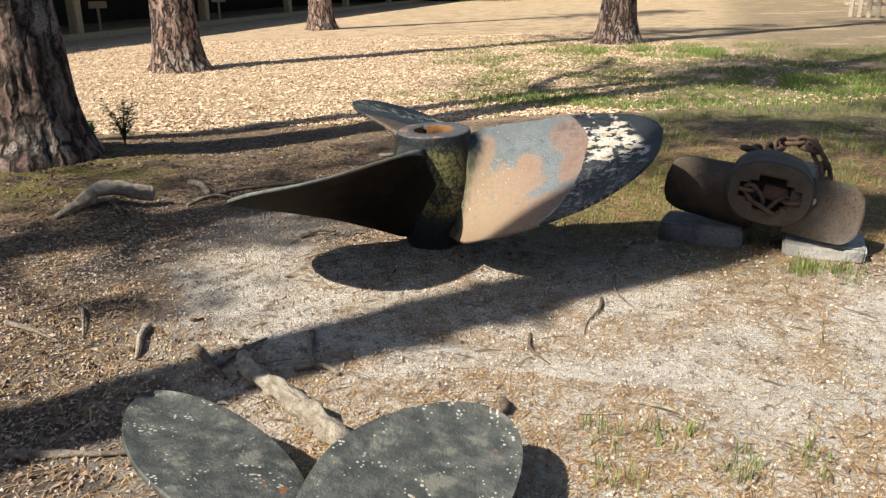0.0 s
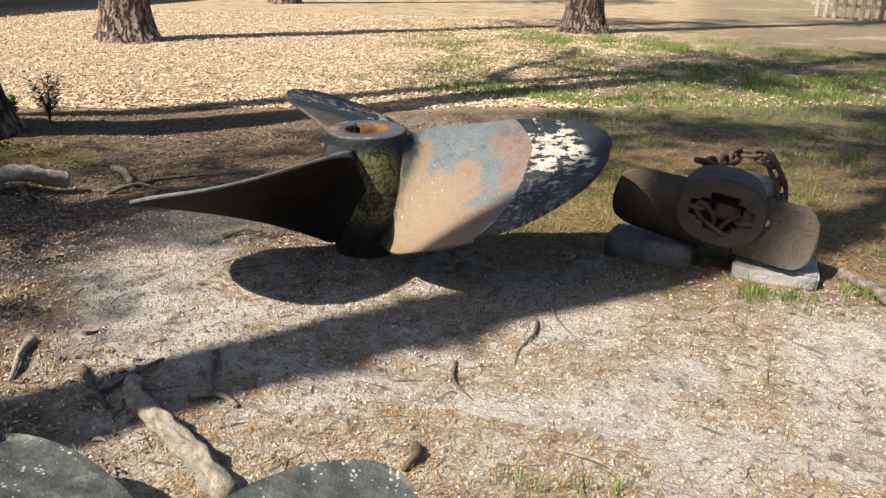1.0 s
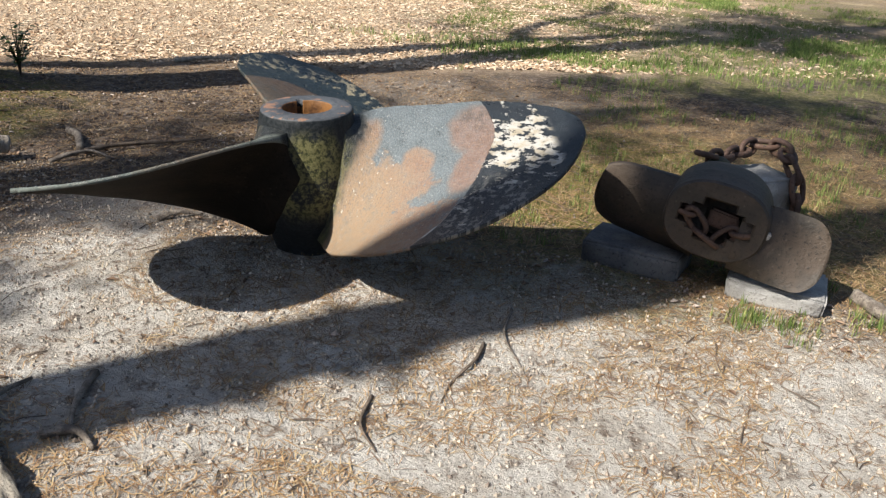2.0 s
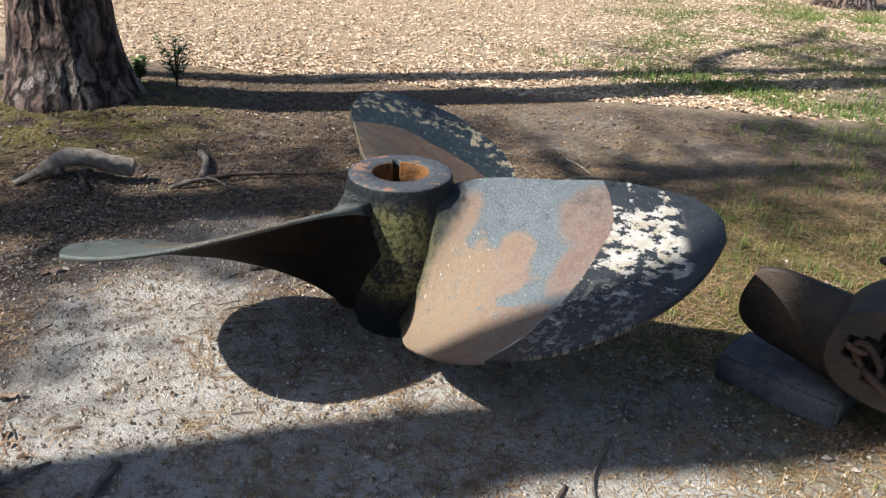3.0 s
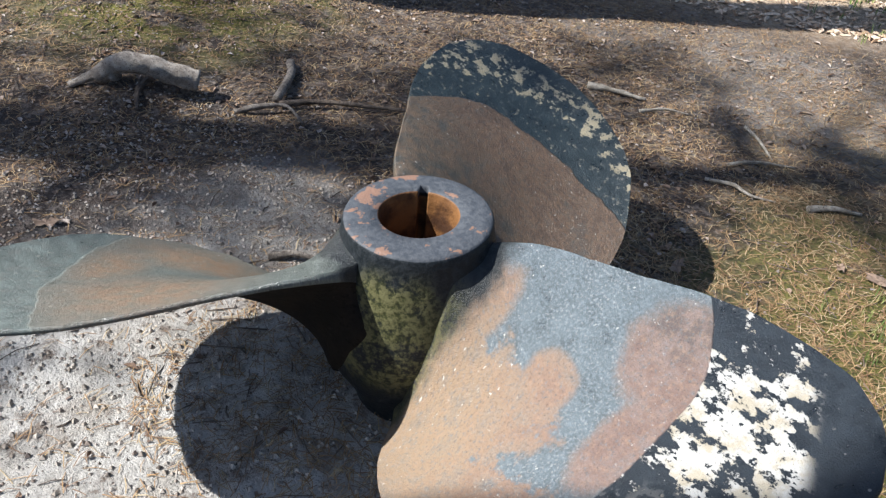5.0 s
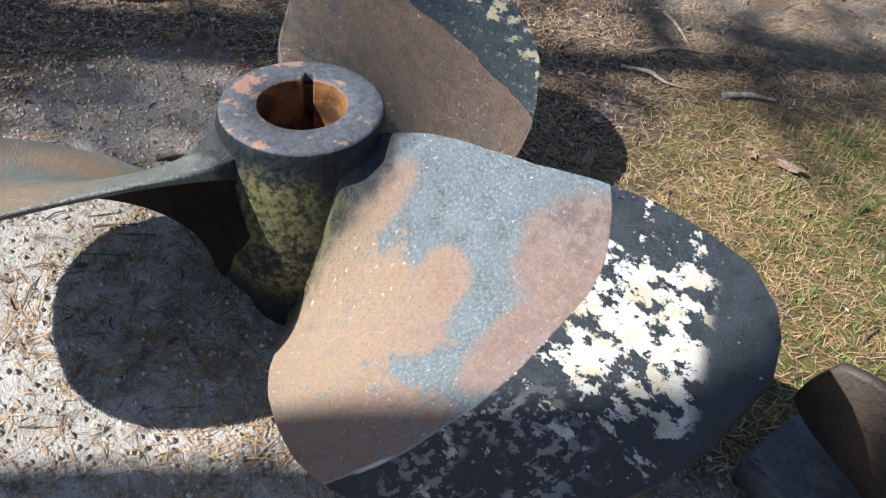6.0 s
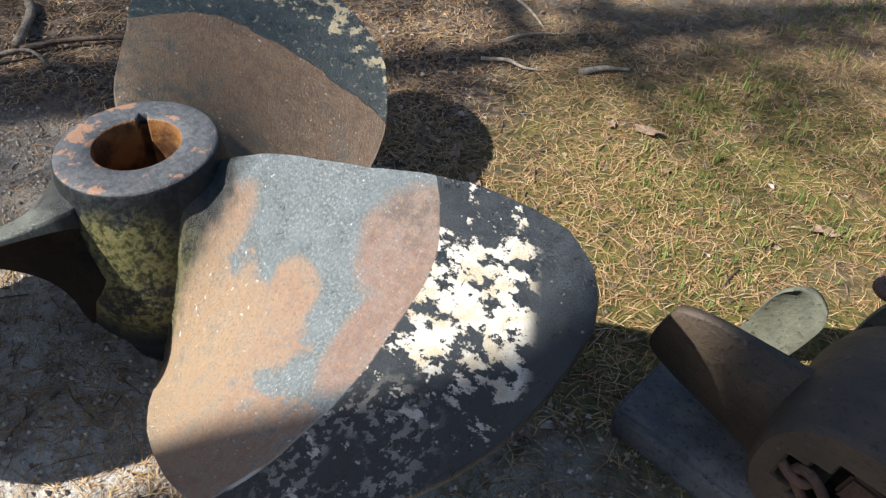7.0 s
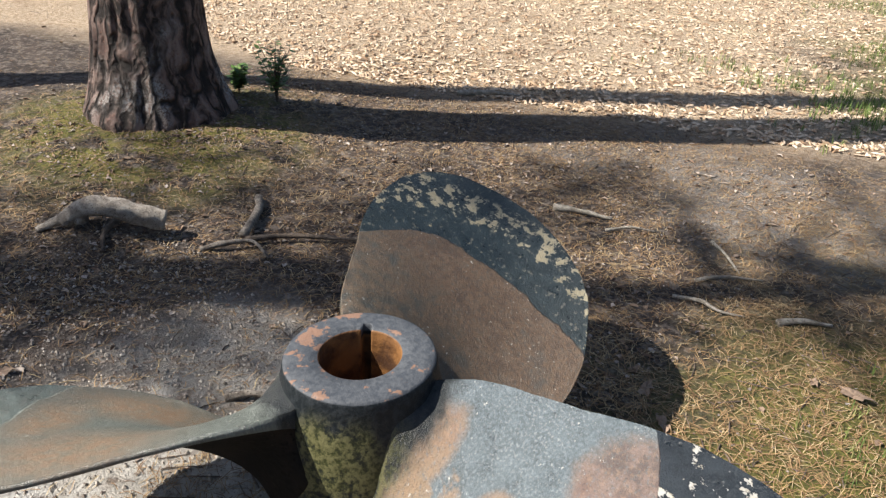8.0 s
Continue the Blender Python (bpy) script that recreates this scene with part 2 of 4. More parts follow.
    band = k.mix(k.step(n2, 0.35, 0.7), paint, tuple(v * 1.8 for v in paint))
    streak = k.noise(k.scaled(flat, (0.75, 1.4, 1.0)), 17.0, 9, 0.68)
    if style == "flaking":
        near = k.radial(k.scaled(p, (1.0, 1.25, 1.0)), 0.94, 0.35)
        dense = k.step(near, 0.06, 0.36, 0.03, -0.13)
        crack = k.step(k.noise(flat, 42.0, 8, 0.72), 0.38, 0.46, -0.10, 0.0)
        flake = k.step(k.math("ADD", k.math("ADD", streak, dense), crack), 0.475, 0.485)
        flake = k.math("MULTIPLY", flake, k.step(k.math("ADD", r, k.math("MULTIPLY", wob, 0.2)), 1.155, 1.18, 1.0, 0.0))
        flake = k.math("MULTIPLY", flake, k.step(k.math("SUBTRACT", y, k.math("MULTIPLY", k.math("SUBTRACT", 1.22, x), 1.15)), 0.10, 0.16, 1.0, 0.0))
        scab = k.step(k.noise(flat, 40.0, 7, 0.62), 0.525, 0.54)
        scab = k.math("MULTIPLY", scab, k.step(k.radial(k.scaled(p, (1.0, 0.8, 1.0)), 0.97, -0.09), 0.12, 0.21, 1.0, 0.0))
        scab = k.math("MULTIPLY", scab, k.step(k.noise(flat, 5.0, 3), 0.36, 0.46))
    elif style == "brown":
        edge = k.step(k.math("ADD", k.radial(p, 0.62, 0.06), k.math("MULTIPLY", wob, 0.4)), 0.40, 0.5, -0.12, 0.015)
        flake = k.step(k.math("ADD", k.noise(flat, 19.0, 9, 0.7), edge), 0.535, 0.55)
        flake = k.math("MULTIPLY", flake, k.step(r, 1.215, 1.235, 1.0, 0.0))
        scab = k.math("MULTIPLY", k.step(k.noise(flat, 44.0, 6, 0.62), 0.60, 0.62), 0.8)
    else:
        flake = k.step(k.noise(flat, 30.0, 7, 0.68), 0.63, 0.65)
        scab = k.math("MULTIPLY", k.step(k.noise(flat, 24.0, 7, 0.66), 0.52, 0.56), 0.6)
    dots = k.math("MULTIPLY", k.step(k.voro(flat, 36.0), 0.10, 0.16, 1.0, 0.0), k.step(k.noise(flat, 9.0, 4), 0.5, 0.58))
    tint = k.mix(k.step(n2, 0.42, 0.62), patch, (patch[0] * 0.82, patch[1] * 0.74, patch[2] * 0.60))
    tint = k.mix(k.step(k.noise(flat, 75.0, 6, 0.75), 0.55, 0.68, 0.0, 0.5), tint, tuple(v * 0.42 for v in patch))
    band = k.mix(k.math("MULTIPLY", scab, 0.95), band, tuple(v * 0.42 for v in patch))
    band = k.mix(k.math("MAXIMUM", flake, k.math("MULTIPLY", dots, 0.55)), band, tint)
    c = k.mix(outer, field, band)
    if style == "flaking":
        lip = k.math("MULTIPLY", k.step(k.math("ABSOLUTE", k.math("SUBTRACT", seam, edge_at)), 0.002, 0.008, 1.0, 0.0), k.step(k.math("ABSOLUTE", k.math("ADD", y, 0.225)), 0.02, 0.05, 1.0, 0.0))
        thin = k.math("MULTIPLY", k.step(k.math("ABSOLUTE", k.math("SUBTRACT", seam, edge_at)), 0.001, 0.004, 0.3, 0.0), k.step(y, 0.0, -0.06))
        c = k.mix(k.math("MAXIMUM", lip, thin), c, patch)
    k.color(c)
    k.rough(k.math("ADD", k.step(n2, 0.3, 0.7, 0.26, 0.44), k.math("MULTIPLY", k.math("MULTIPLY", rusty, k.math("SUBTRACT", 1.0, outer)), 0.06)))
    pits = k.noise(flat, 95.0, 5, 0.7)
    lift = k.math("MULTIPLY", k.math("MAXIMUM", k.math("MULTIPLY", flake, outer), k.math("SUBTRACT", 1.0, outer)), 0.6)
    k.bump(k.math("ADD", k.math("ADD", k.math("ADD", n3, pits), k.math("MULTIPLY", n2, 0.6)), lift), 0.0042, 0.9)
    return k.m


def hub_material():
    k = Mat("shaded_hub_paint", 0.4)
    p = k.obj()
    x, y, z = k.xyz(p)
    n, f = k.noise(p, 9.0, 6, 0.6), k.noise(p, 60.0, 4, 0.7)
    # dark paint, sides taken near black to hold the hub's own shade; top lighter
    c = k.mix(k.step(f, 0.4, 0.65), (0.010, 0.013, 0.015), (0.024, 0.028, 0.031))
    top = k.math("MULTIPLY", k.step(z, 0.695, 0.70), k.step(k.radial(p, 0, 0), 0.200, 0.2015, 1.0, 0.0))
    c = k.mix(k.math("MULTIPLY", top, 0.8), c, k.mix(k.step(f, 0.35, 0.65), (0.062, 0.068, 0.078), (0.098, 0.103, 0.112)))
    c = k.mix(k.math("MULTIPLY", k.step(k.math("ADD", n, k.step(k.radial(p, 0, 0), 0.115, 0.16, 0.03, 0.0)), 0.555, 0.585), top), c, (0.21, 0.125, 0.088))
    # moss, its strip narrowed to the side the sun reaches
    side = k.math("MULTIPLY", k.step(k.math("ADD", k.along(p, 0, 0, -54.0), k.math("MULTIPLY", k.math("SUBTRACT", n, 0.5), 0.08)), 0.175, 0.215), k.math("MULTIPLY", k.step(z, 0.69, 0.6), k.step(z, 0.24, 0.34)))
    c = k.mix(k.math("MULTIPLY", side, k.step(k.math("ADD", k.math("MULTIPLY", n, 0.6), k.math("MULTIPLY", f, 0.4)), 0.40, 0.54)), c, k.mix(k.step(f, 0.4, 0.6), (0.045, 0.048, 0.018), (0.13, 0.122, 0.055)))
    bore = k.step(k.radial(p, 0, 0), 0.1095, 0.1115, 1.0, 0.0)
    bore = k.math("MAXIMUM", bore, k.math("MULTIPLY", k.step(k.radial(p, 0, 0), 0.14, 0.1415, 1.0, 0.0), k.step(z, 0.69, 0.68)))
    c = k.mix(bore, c, k.mix(k.step(n, 0.4, 0.6), (0.20, 0.095, 0.035), (0.06, 0.03, 0.017)))
    k.b.inputs["Specular IOR Level"].default_value = 0.2
    k.color(c).rough(k.step(f, 0.3, 0.7, 0.38, 0.6)).bump(k.math("ADD", f, n), 0.004, 0.8)
    return k.m


def iron_material(name, dark, rust, rough=0.75, speck=0.3, relief=0.005):
    k = Mat(name, rough)
    p = k.obj()
    n, f = k.noise(p, 5.0, 6, 0.62), k.noise(p, 70.0, 4, 0.7)
    c = k.mix(k.step(n, 0.38, 0.62), dark, rust)
    c = k.mix(k.step(f, 0.52, 0.7), c, tuple(v * 0.45 for v in dark))
    c = k.mix(k.math("MULTIPLY", k.step(k.voro(p, 28.0), 0.06, 0.16, 1.0, 0.0), speck), c, (0.22, 0.19, 0.14))
    k.color(c).bump(k.math("ADD", f, n), relief, 0.9)
    return k.m


def lichen_material():
    k = Mat("weathered_bronze", 0.5)
    p = k.obj()
    flat = k.scaled(p, (1.0, 1.0, 0.0))
    n, m, f = k.noise(flat, 5.0, 6, 0.6), k.noise(flat, 14.0, 6, 0.66), k.noise(p, 80.0, 4, 0.7)
    c = k.mix(k.step(m, 0.36, 0.64), (0.042, 0.048, 0.046), (0.098, 0.104, 0.096))
    c = k.mix(k.step(k.math("ADD", m, k.math("MULTIPLY", k.math("SUBTRACT", n, 0.5), 0.9)), 0.57, 0.68), c, (0.15, 0.155, 0.13))
    spots = k.step(k.math("SUBTRACT", k.voro(flat, 58.0), k.math("MULTIPLY", k.math("SUBTRACT", k.noise(flat, 6.0, 4), 0.47), 1.5)), 0.02, 0.09, 1.0, 0.0)
    c = k.mix(spots, c, (0.40, 0.405, 0.36))
    c = k.mix(k.step(k.noise(flat, 6.5, 5, 0.6), 0.64, 0.68), c, (0.26, 0.12, 0.055))
    k.color(c).rough(k.step(f, 0.3, 0.7, 0.4, 0.65)).bump(k.math("ADD", f, m), 0.005, 0.9)
    return k.m


def bark_material(name, tone):
    k = Mat(name, 0.92)
    p = k.obj()
    bend = k.n.new("ShaderNodeVectorMath")
    bend.operation = "MULTIPLY_ADD"
    warp = k.n.new("ShaderNodeTexNoise")
    warp.inputs["Scale"].default_value = 7.0
    k.l.new(p, warp.inputs["Vector"])
    k.l.new(warp.outputs["Color"], bend.inputs[0])
    bend.inputs[1].default_value = (0.14, 0.14, 0.3)
    k.l.new(p, bend.inputs[2])
    long = k.scaled(bend.outputs[0], (1.0, 1.0, 0.22))
    n, f, v = k.noise(long, 11.0, 7, 0.66), k.noise(p, 60.0, 6, 0.72), k.voro(long, 10.0, "DISTANCE_TO_EDGE")
    c = k.mix(k.step(n, 0.36, 0.66), *(tuple(v * tone for v in q) for q in ((0.08, 0.05, 0.041), (0.25, 0.18, 0.15))))
    c = k.mix(k.step(f, 0.5, 0.66), c, (0.19 * tone, 0.10 * tone, 0.075 * tone))
    c = k.mix(k.math("MULTIPLY", k.step(k.noise(p, 2.2, 4), 0.5, 0.64), k.step(f, 0.42, 0.55)), c, (0.40, 0.375, 0.35))
    gap = k.math("MULTIPLY", k.step(v, 0.02, 0.22, 1.0, 0.0), k.step(n, 0.66, 0.46))
    c = k.mix(gap, c, (0.022, 0.016, 0.013))
    k.color(c).bump(k.math("ADD", k.math("SUBTRACT", k.math("MULTIPLY", n, 1.6), gap), k.math("MULTIPLY", f, 0.4)), 0.05, 1.0)
    return k.m


def wood_material(name, a, b, dark):
    k = Mat(name, 0.88)
    p = k.pos()
    n, f = k.noise(p, 24.0, 5, 0.6), k.noise(p, 130.0, 4, 0.7)
    c = k.mix(k.step(n, 0.35, 0.65), a, b)
    c = k.mix(k.step(f, 0.54, 0.66), c, dark)
    k.color(c).bump(k.math("ADD", f, n), 0.012, 1.0)
    return k.m


def stuff_material(name, a, b, c, rough=0.85):
    """Litter: each piece takes its own tone."""
    k = Mat(name, rough)
    i = k.island()
    col = k.mix(k.step(i, 0.1, 0.55), a, b)
    col = k.mix(k.step(i, 0.62, 0.95), col, c)
    col = k.mix(k.step(k.noise(k.pos(), 60.0, 3), 0.4, 0.7, 0.0, 0.45), col, tuple(v * 0.5 for v in a))
    k.color(col)
    return k.m


def stone_material():
    k = Mat("cast_concrete", 0.9)
    p = k.pos()
    n, f = k.noise(p, 7.0, 6, 0.6), k.noise(p, 95.0, 4, 0.7)
    c = k.mix(k.step(n, 0.34, 0.66), (0.27, 0.265, 0.25), (0.44, 0.43, 0.41))
    c = k.mix(k.step(f, 0.52, 0.68), c, (0.2, 0.19, 0.17))
    k.color(c).bump(k.math("ADD", f, n), 0.008, 0.9)
    return k.m


GROUND = ground_material()
BLADE_FRONT = blade_material("blade_flaking_white", "flaking", (0.080, 0.096, 0.103), (0.30, 0.192, 0.118), (0.215, 0.13, 0.092), 0.832, 2.5, (0.010, 0.014, 0.018), (0.47, 0.455, 0.415))
BLADE_REAR = blade_material("blade_brown_rust", "brown", (0.034, 0.040, 0.038), (0.168, 0.098, 0.052), (0.088, 0.054, 0.033), 0.885, 9.0, (0.014, 0.021, 0.023), (0.36, 0.34, 0.27))
BLADE_LEFT = blade_material("blade_grey_orange", "grey", (0.082, 0.092, 0.080), (0.29, 0.19, 0.11), (0.22, 0.135, 0.08), 0.95, 0.0, (0.088, 0.104, 0.094), (0.34, 0.35, 0.31))
HUB = hub_material()
# blade backs: the shade beneath the blades is put into this near-black colour
UNDERSIDE = iron_material("shaded_blade_back", (0.010, 0.009, 0.0075), (0.020, 0.0155, 0.0115), 0.85, 0.08, 0.004)
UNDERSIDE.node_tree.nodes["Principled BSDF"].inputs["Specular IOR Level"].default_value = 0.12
IRON = iron_material("rusted_iron", (0.034, 0.028, 0.021), (0.066, 0.048, 0.034), 0.6, 0.22, 0.005)
CHAIN = iron_material("rusted_chain", (0.055, 0.032, 0.024), (0.11, 0.062, 0.042))
GREEN_IRON = iron_material("algae_iron", (0.06, 0.066, 0.05), (0.105, 0.11, 0.082))
LICHEN = lichen_material()
BARK, PALE_BARK = bark_material("pine_bark", 1.3), bark_material("pale_pine_bark", 1.9)
STONE = stone_material()
# darker concrete for the left block, with the shade it stands in coloured in
SHADED_STONE = iron_material("shaded_concrete", (0.085, 0.09, 0.10), (0.17, 0.17, 0.17), 0.85, 0.5, 0.006)
PALE_WOOD = wood_material("bleached_wood", (0.26, 0.225, 0.175), (0.46, 0.41, 0.335), (0.11, 0.088, 0.068))
GREY_WOOD = wood_material("grey_root_wood", (0.15, 0.122, 0.098), (0.33, 0.285, 0.235), (0.06, 0.047, 0.037))
BROWN_WOOD = wood_material("brown_stick_wood", (0.10, 0.075, 0.055), (0.20, 0.15, 0.11), (0.045, 0.033, 0.026))
POST_WOOD = wood_material("post_wood", (0.36, 0.28, 0.18), (0.50, 0.41, 0.28), (0.22, 0.15, 0.09))
ROOT_WOOD = wood_material("weathered_root_wood", (0.25, 0.21, 0.17), (0.43, 0.38, 0.32), (0.10, 0.08, 0.06))
DARK_BOARD = wood_material("near_black_boards", (0.018, 0.016, 0.014), (0.034, 0.03, 0.027), (0.01, 0.009, 0.008))
NEEDLE = stuff_material("pine_needle", (0.20, 0.11, 0.052), (0.40, 0.25, 0.115), (0.50, 0.38, 0.21))
CHIP = stuff_material("wood_chip", (0.47, 0.32, 0.195), (0.75, 0.59, 0.43), (0.26, 0.16, 0.09))
LEAF = stuff_material("dead_leaf", (0.16, 0.10, 0.065), (0.28, 0.195, 0.135), (0.42, 0.36, 0.31))
FLECK = stuff_material("bark_fleck", (0.15, 0.10, 0.072), (0.25, 0.20, 0.16), (0.38, 0.335, 0.29))
SAND_CRUMB = stuff_material("sand_crumb", (0.32, 0.27, 0.215), (0.48, 0.42, 0.35), (0.19, 0.15, 0.12))
GRASS = stuff_material("grass_blade", (0.085, 0.14, 0.03), (0.16, 0.22, 0.05), (0.30, 0.28, 0.11))
GREEN_GRASS = stuff_material("green_grass_blade", (0.10, 0.165, 0.035), (0.18, 0.26, 0.06), (0.30, 0.32, 0.11))
FOLIAGE = stuff_material("shrub_leaf", (0.06, 0.11, 0.025), (0.11, 0.20, 0.04), (0.19, 0.29, 0.07), 0.5)
CROWN = stuff_material("pine_foliage", (0.03, 0.06, 0.02), (0.05, 0.085, 0.03), (0.07, 0.10, 0.04), 0.6)


# ---- mesh helpers ----
def mesh_from(name, verts, faces, material, smooth=True):
    me = bpy.data.meshes.new(name)
    me.from_pydata([tuple(v) for v in verts], [], [tuple(f) for f in faces])
    if material:
        me.materials.append(material)
    if smooth:
        me.polygons.foreach_set("use_smooth", [True] * len(me.polygons))
    me.update()
    return me


def part(name, me, parent, label="", matrix=None):
    ob = new(name, me)
    if matrix is not None:
        ob.matrix_basis = matrix
    ob.parent = parent
    if label:
        tagged(ob, label)
    return ob


def gh(x, y):
    """Height of the ground."""
    h = 0.04 * math.exp(-(((x - 1.8) / 1.0) ** 2 + ((y - 5.0) / 0.9) ** 2))
    h += 0.16 * math.exp(-(((x + 4.0) ** 2 + (y - 5.5) ** 2) / 1.1 ** 2))
    h += 0.11 * math.exp(-(((x + 0.132) ** 2 + (y - 4.423) ** 2) / 0.23 ** 2))
    h += 0.09 * math.exp(-(((x + 2.55) / 0.22) ** 2 + ((y - 4.62) / 0.22) ** 2))
    h += 0.015 * math.exp(-(((x + 0.5) / 0.7) ** 2 + ((y - 3.8) / 0.6) ** 2))
    h += 0.022 * noise.noise((x * 0.9, y * 0.9, 3.1)) + 0.012 * noise.noise((x * 3.1, y * 3.1, 7.7)) + 0.005 * noise.noise((x * 11, y * 11, 1.7))
    return h


def tube(points, radii, sides=10, rough=0.0, seed=0.0, cap=True):
    """A tapered, uneven tube through points; vertices and faces."""
    pts = [Vector(p) for p in points]
    verts, faces = [], []
    for i, p in enumerate(pts):
        d = (pts[min(i + 1, len(pts) - 1)] - pts[max(i - 1, 0)]).normalized()
        a = d.orthogonal().normalized() if i == 0 else (side - d * side.dot(d)).normalized()
        side = a
        b = d.cross(a)
        for j in range(sides):
            t = 2 * math.pi * j / sides
            q = a * math.cos(t) + b * math.sin(t)
            k = radii[i] * (1 + rough * noise.noise(p * 14 + q * 1.4 + Vector((seed, 0, 0))))
            verts.append(p + q * k)
    for i in range(len(pts) - 1):
        for j in range(sides):
            k = (j + 1) % sides
            faces.append((i * sides + j, i * sides + k, (i + 1) * sides + k, (i + 1) * sides + j))
    if cap:
        faces.append(tuple(range(sides))[::-1])
        faces.append(tuple(range((len(pts) - 1) * sides, len(pts) * sides)))
    return verts, faces


def smooth_line(points, steps=6):
    """Catmull-Rom through points."""
    p = [Vector(q) for q in points]
    p = [p[0] * 2 - p[1]] + p + [p[-1] * 2 - p[-2]]
    out = []
    for i in range(1, len(p) - 2):
        for s in range(steps):
            t = s / steps
            out.append(0.5 * ((2 * p[i]) + (p[i + 1] - p[i - 1]) * t + (2 * p[i - 1] - 5 * p[i] + 4 * p[i + 1] - p[i + 2]) * t * t + (3 * p[i] - p[i - 1] - 3 * p[i + 1] + p[i + 2]) * t ** 3))
    out.append(p[-2])
    return out


def interp(table, x):
    xs, ys = zip(*table)
    return float(np.interp(x, xs, ys))


# ---- ground ----
def axis_steps(lo, hi, fine_lo, fine_hi, fine, growth=1.13):
    inner = list(np.arange(fine_lo, fine_hi, fine))
    out, s, v = [], fine, fine_hi
    while v < hi:
        out.append(v)
        s *= growth
        v += s
    out.append(hi)
    left, s, v = [], fine, fine_lo
    while v > lo:
        s *= growth
        v -= s
        left.append(max(v, lo))
    return left[::-1] + inner + out


def build_ground():
    xs, ys = axis_steps(-260, 260, -5.5, 3.5, 0.045), axis_steps(-160, 420, 1.2, 10.0, 0.045)
    verts = [(x, y, gh(x, y)) for y in ys for x in xs]
    w = len(xs)
    faces = [(j * w + i, j * w + i + 1, (j + 1) * w + i + 1, (j + 1) * w + i) for j in range(len(ys) - 1) for i in range(w - 1)]
    tagged(new("ground", mesh_from("ground", verts, faces, GROUND)), "sandy forest floor with needles, wood chips and thin grass", "ground", kind="structure")


build_ground()

# ---- large bronze propeller ----
PROP = Vector((-0.132, 4.423, 0.0))
TILT = (0.0168, 0.0404)            # rise of the whole casting towards x and y
COEF = (0.3496, 0.2909, -0.2827, 0.4429, 0.0696, -0.1348, -0.0814, 0.2007, -0.1662, 0.1634)
# edges of a blade: radius and degrees about the hub
UPPER = ((0.14, 48), (0.23, 48), (0.31, 46.4), (0.45, 40.9), (0.59, 37.6), (0.73, 36.1), (0.86, 34.1), (0.99, 31.0), (1.08, 28.5), (1.15, 24.6), (1.18, 21.9), (1.2, 18.2))
LOWER = ((0.14, -32), (0.3, -36.9), (0.4, -37.1), (0.5, -34.6), (0.59, -31.6), (0.7, -27.8), (0.8, -23.4), (0.89, -18.2), (0.98, -13.6), (1.04, -9.2), (1.09, -4.6), (1.14, 0.7), (1.17, 5.1), (1.19, 10.5), (1.2, 18.2))


def blade_height(r, t, droop):
    c = COEF
    return c[0] + c[1] * r + c[2] * r * r + c[9] * r ** 3 + t * (c[3] + c[4] * r + c[5] * r * r) + t * t * (c[6] + c[7] * r) + c[8] * t ** 3 - droop * r


def build_blade(droop, material, size, turn):
    na, nb = 60, 48
    verts, top, bottom = [], {}, {}

    def place(r, t):
        a = t + radians(turn)
        rise = r * size * (TILT[0] * math.cos(a) + TILT[1] * math.sin(a))
        return Vector((r * size * math.cos(t), r * size * math.sin(t), blade_height(r, t, droop) + rise))

    for i in range(na + 1):
        r = 0.14 + 1.06 * (1 - (1 - i / na) ** 1.6)
        hi, lo = radians(interp(UPPER, r)), radians(interp(LOWER, r))
        for j in range(nb + 1):
            w = -math.cos(math.pi * j / nb)
            t = (hi + lo) / 2 + w * (hi - lo) / 2
            p = place(r, t)
            nrm = (place(r + 1e-3, t) - p).cross(place(r, t + 1e-3) - p).normalized()
            flare = 0.15 * math.exp(-max(0.0, r - 0.18) / 0.085)
            thick = 0.011 + 0.026 * max(0.0, 1 - r / 1.2) * (1 - abs(w) ** 3) + flare * (1 - 0.75 * abs(w) ** 3)
            p.z += 0.004 * noise.noise((p.x * 5, p.y * 5, 2.0 + droop * 9))
            ease = min(1.0, max(0.0, (w + 0.92) / 1.1))
            fillet = max(0.0, 0.64 - p.z) * math.exp(-max(0.0, r - 0.20) / 0.085) * ease * ease * (3 - 2 * ease)
            chip = 0.004 * noise.noise((p.x * 22, p.y * 22, 5.0)) if abs(w) > 0.97 or i == na else 0.0
            top[i, j] = len(verts)
            verts.append(p + nrm * (thick * 0.35 + chip) + Vector((0, 0, fillet)))
            bottom[i, j] = len(verts)
            verts.append(p - nrm * thick)
    faces = []
    for i in range(na):
        for j in range(nb):
            faces.append((top[i, j], top[i + 1, j], top[i + 1, j + 1], top[i, j + 1]))
            faces.append((bottom[i, j], bottom[i, j + 1], bottom[i + 1, j + 1], bottom[i + 1, j]))
        faces.append((top[i, 0], bottom[i, 0], bottom[i + 1, 0], top[i + 1, 0]))
        faces.append((top[i, nb], top[i + 1, nb], bottom[i + 1, nb], bottom[i, nb]))
    for j in range(nb):
        faces.append((top[na, j], bottom[na, j], bottom[na, j + 1], top[na, j + 1]))
    me = mesh_from("blade", verts, faces, material)
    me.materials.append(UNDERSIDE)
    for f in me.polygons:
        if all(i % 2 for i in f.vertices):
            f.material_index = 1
    return me


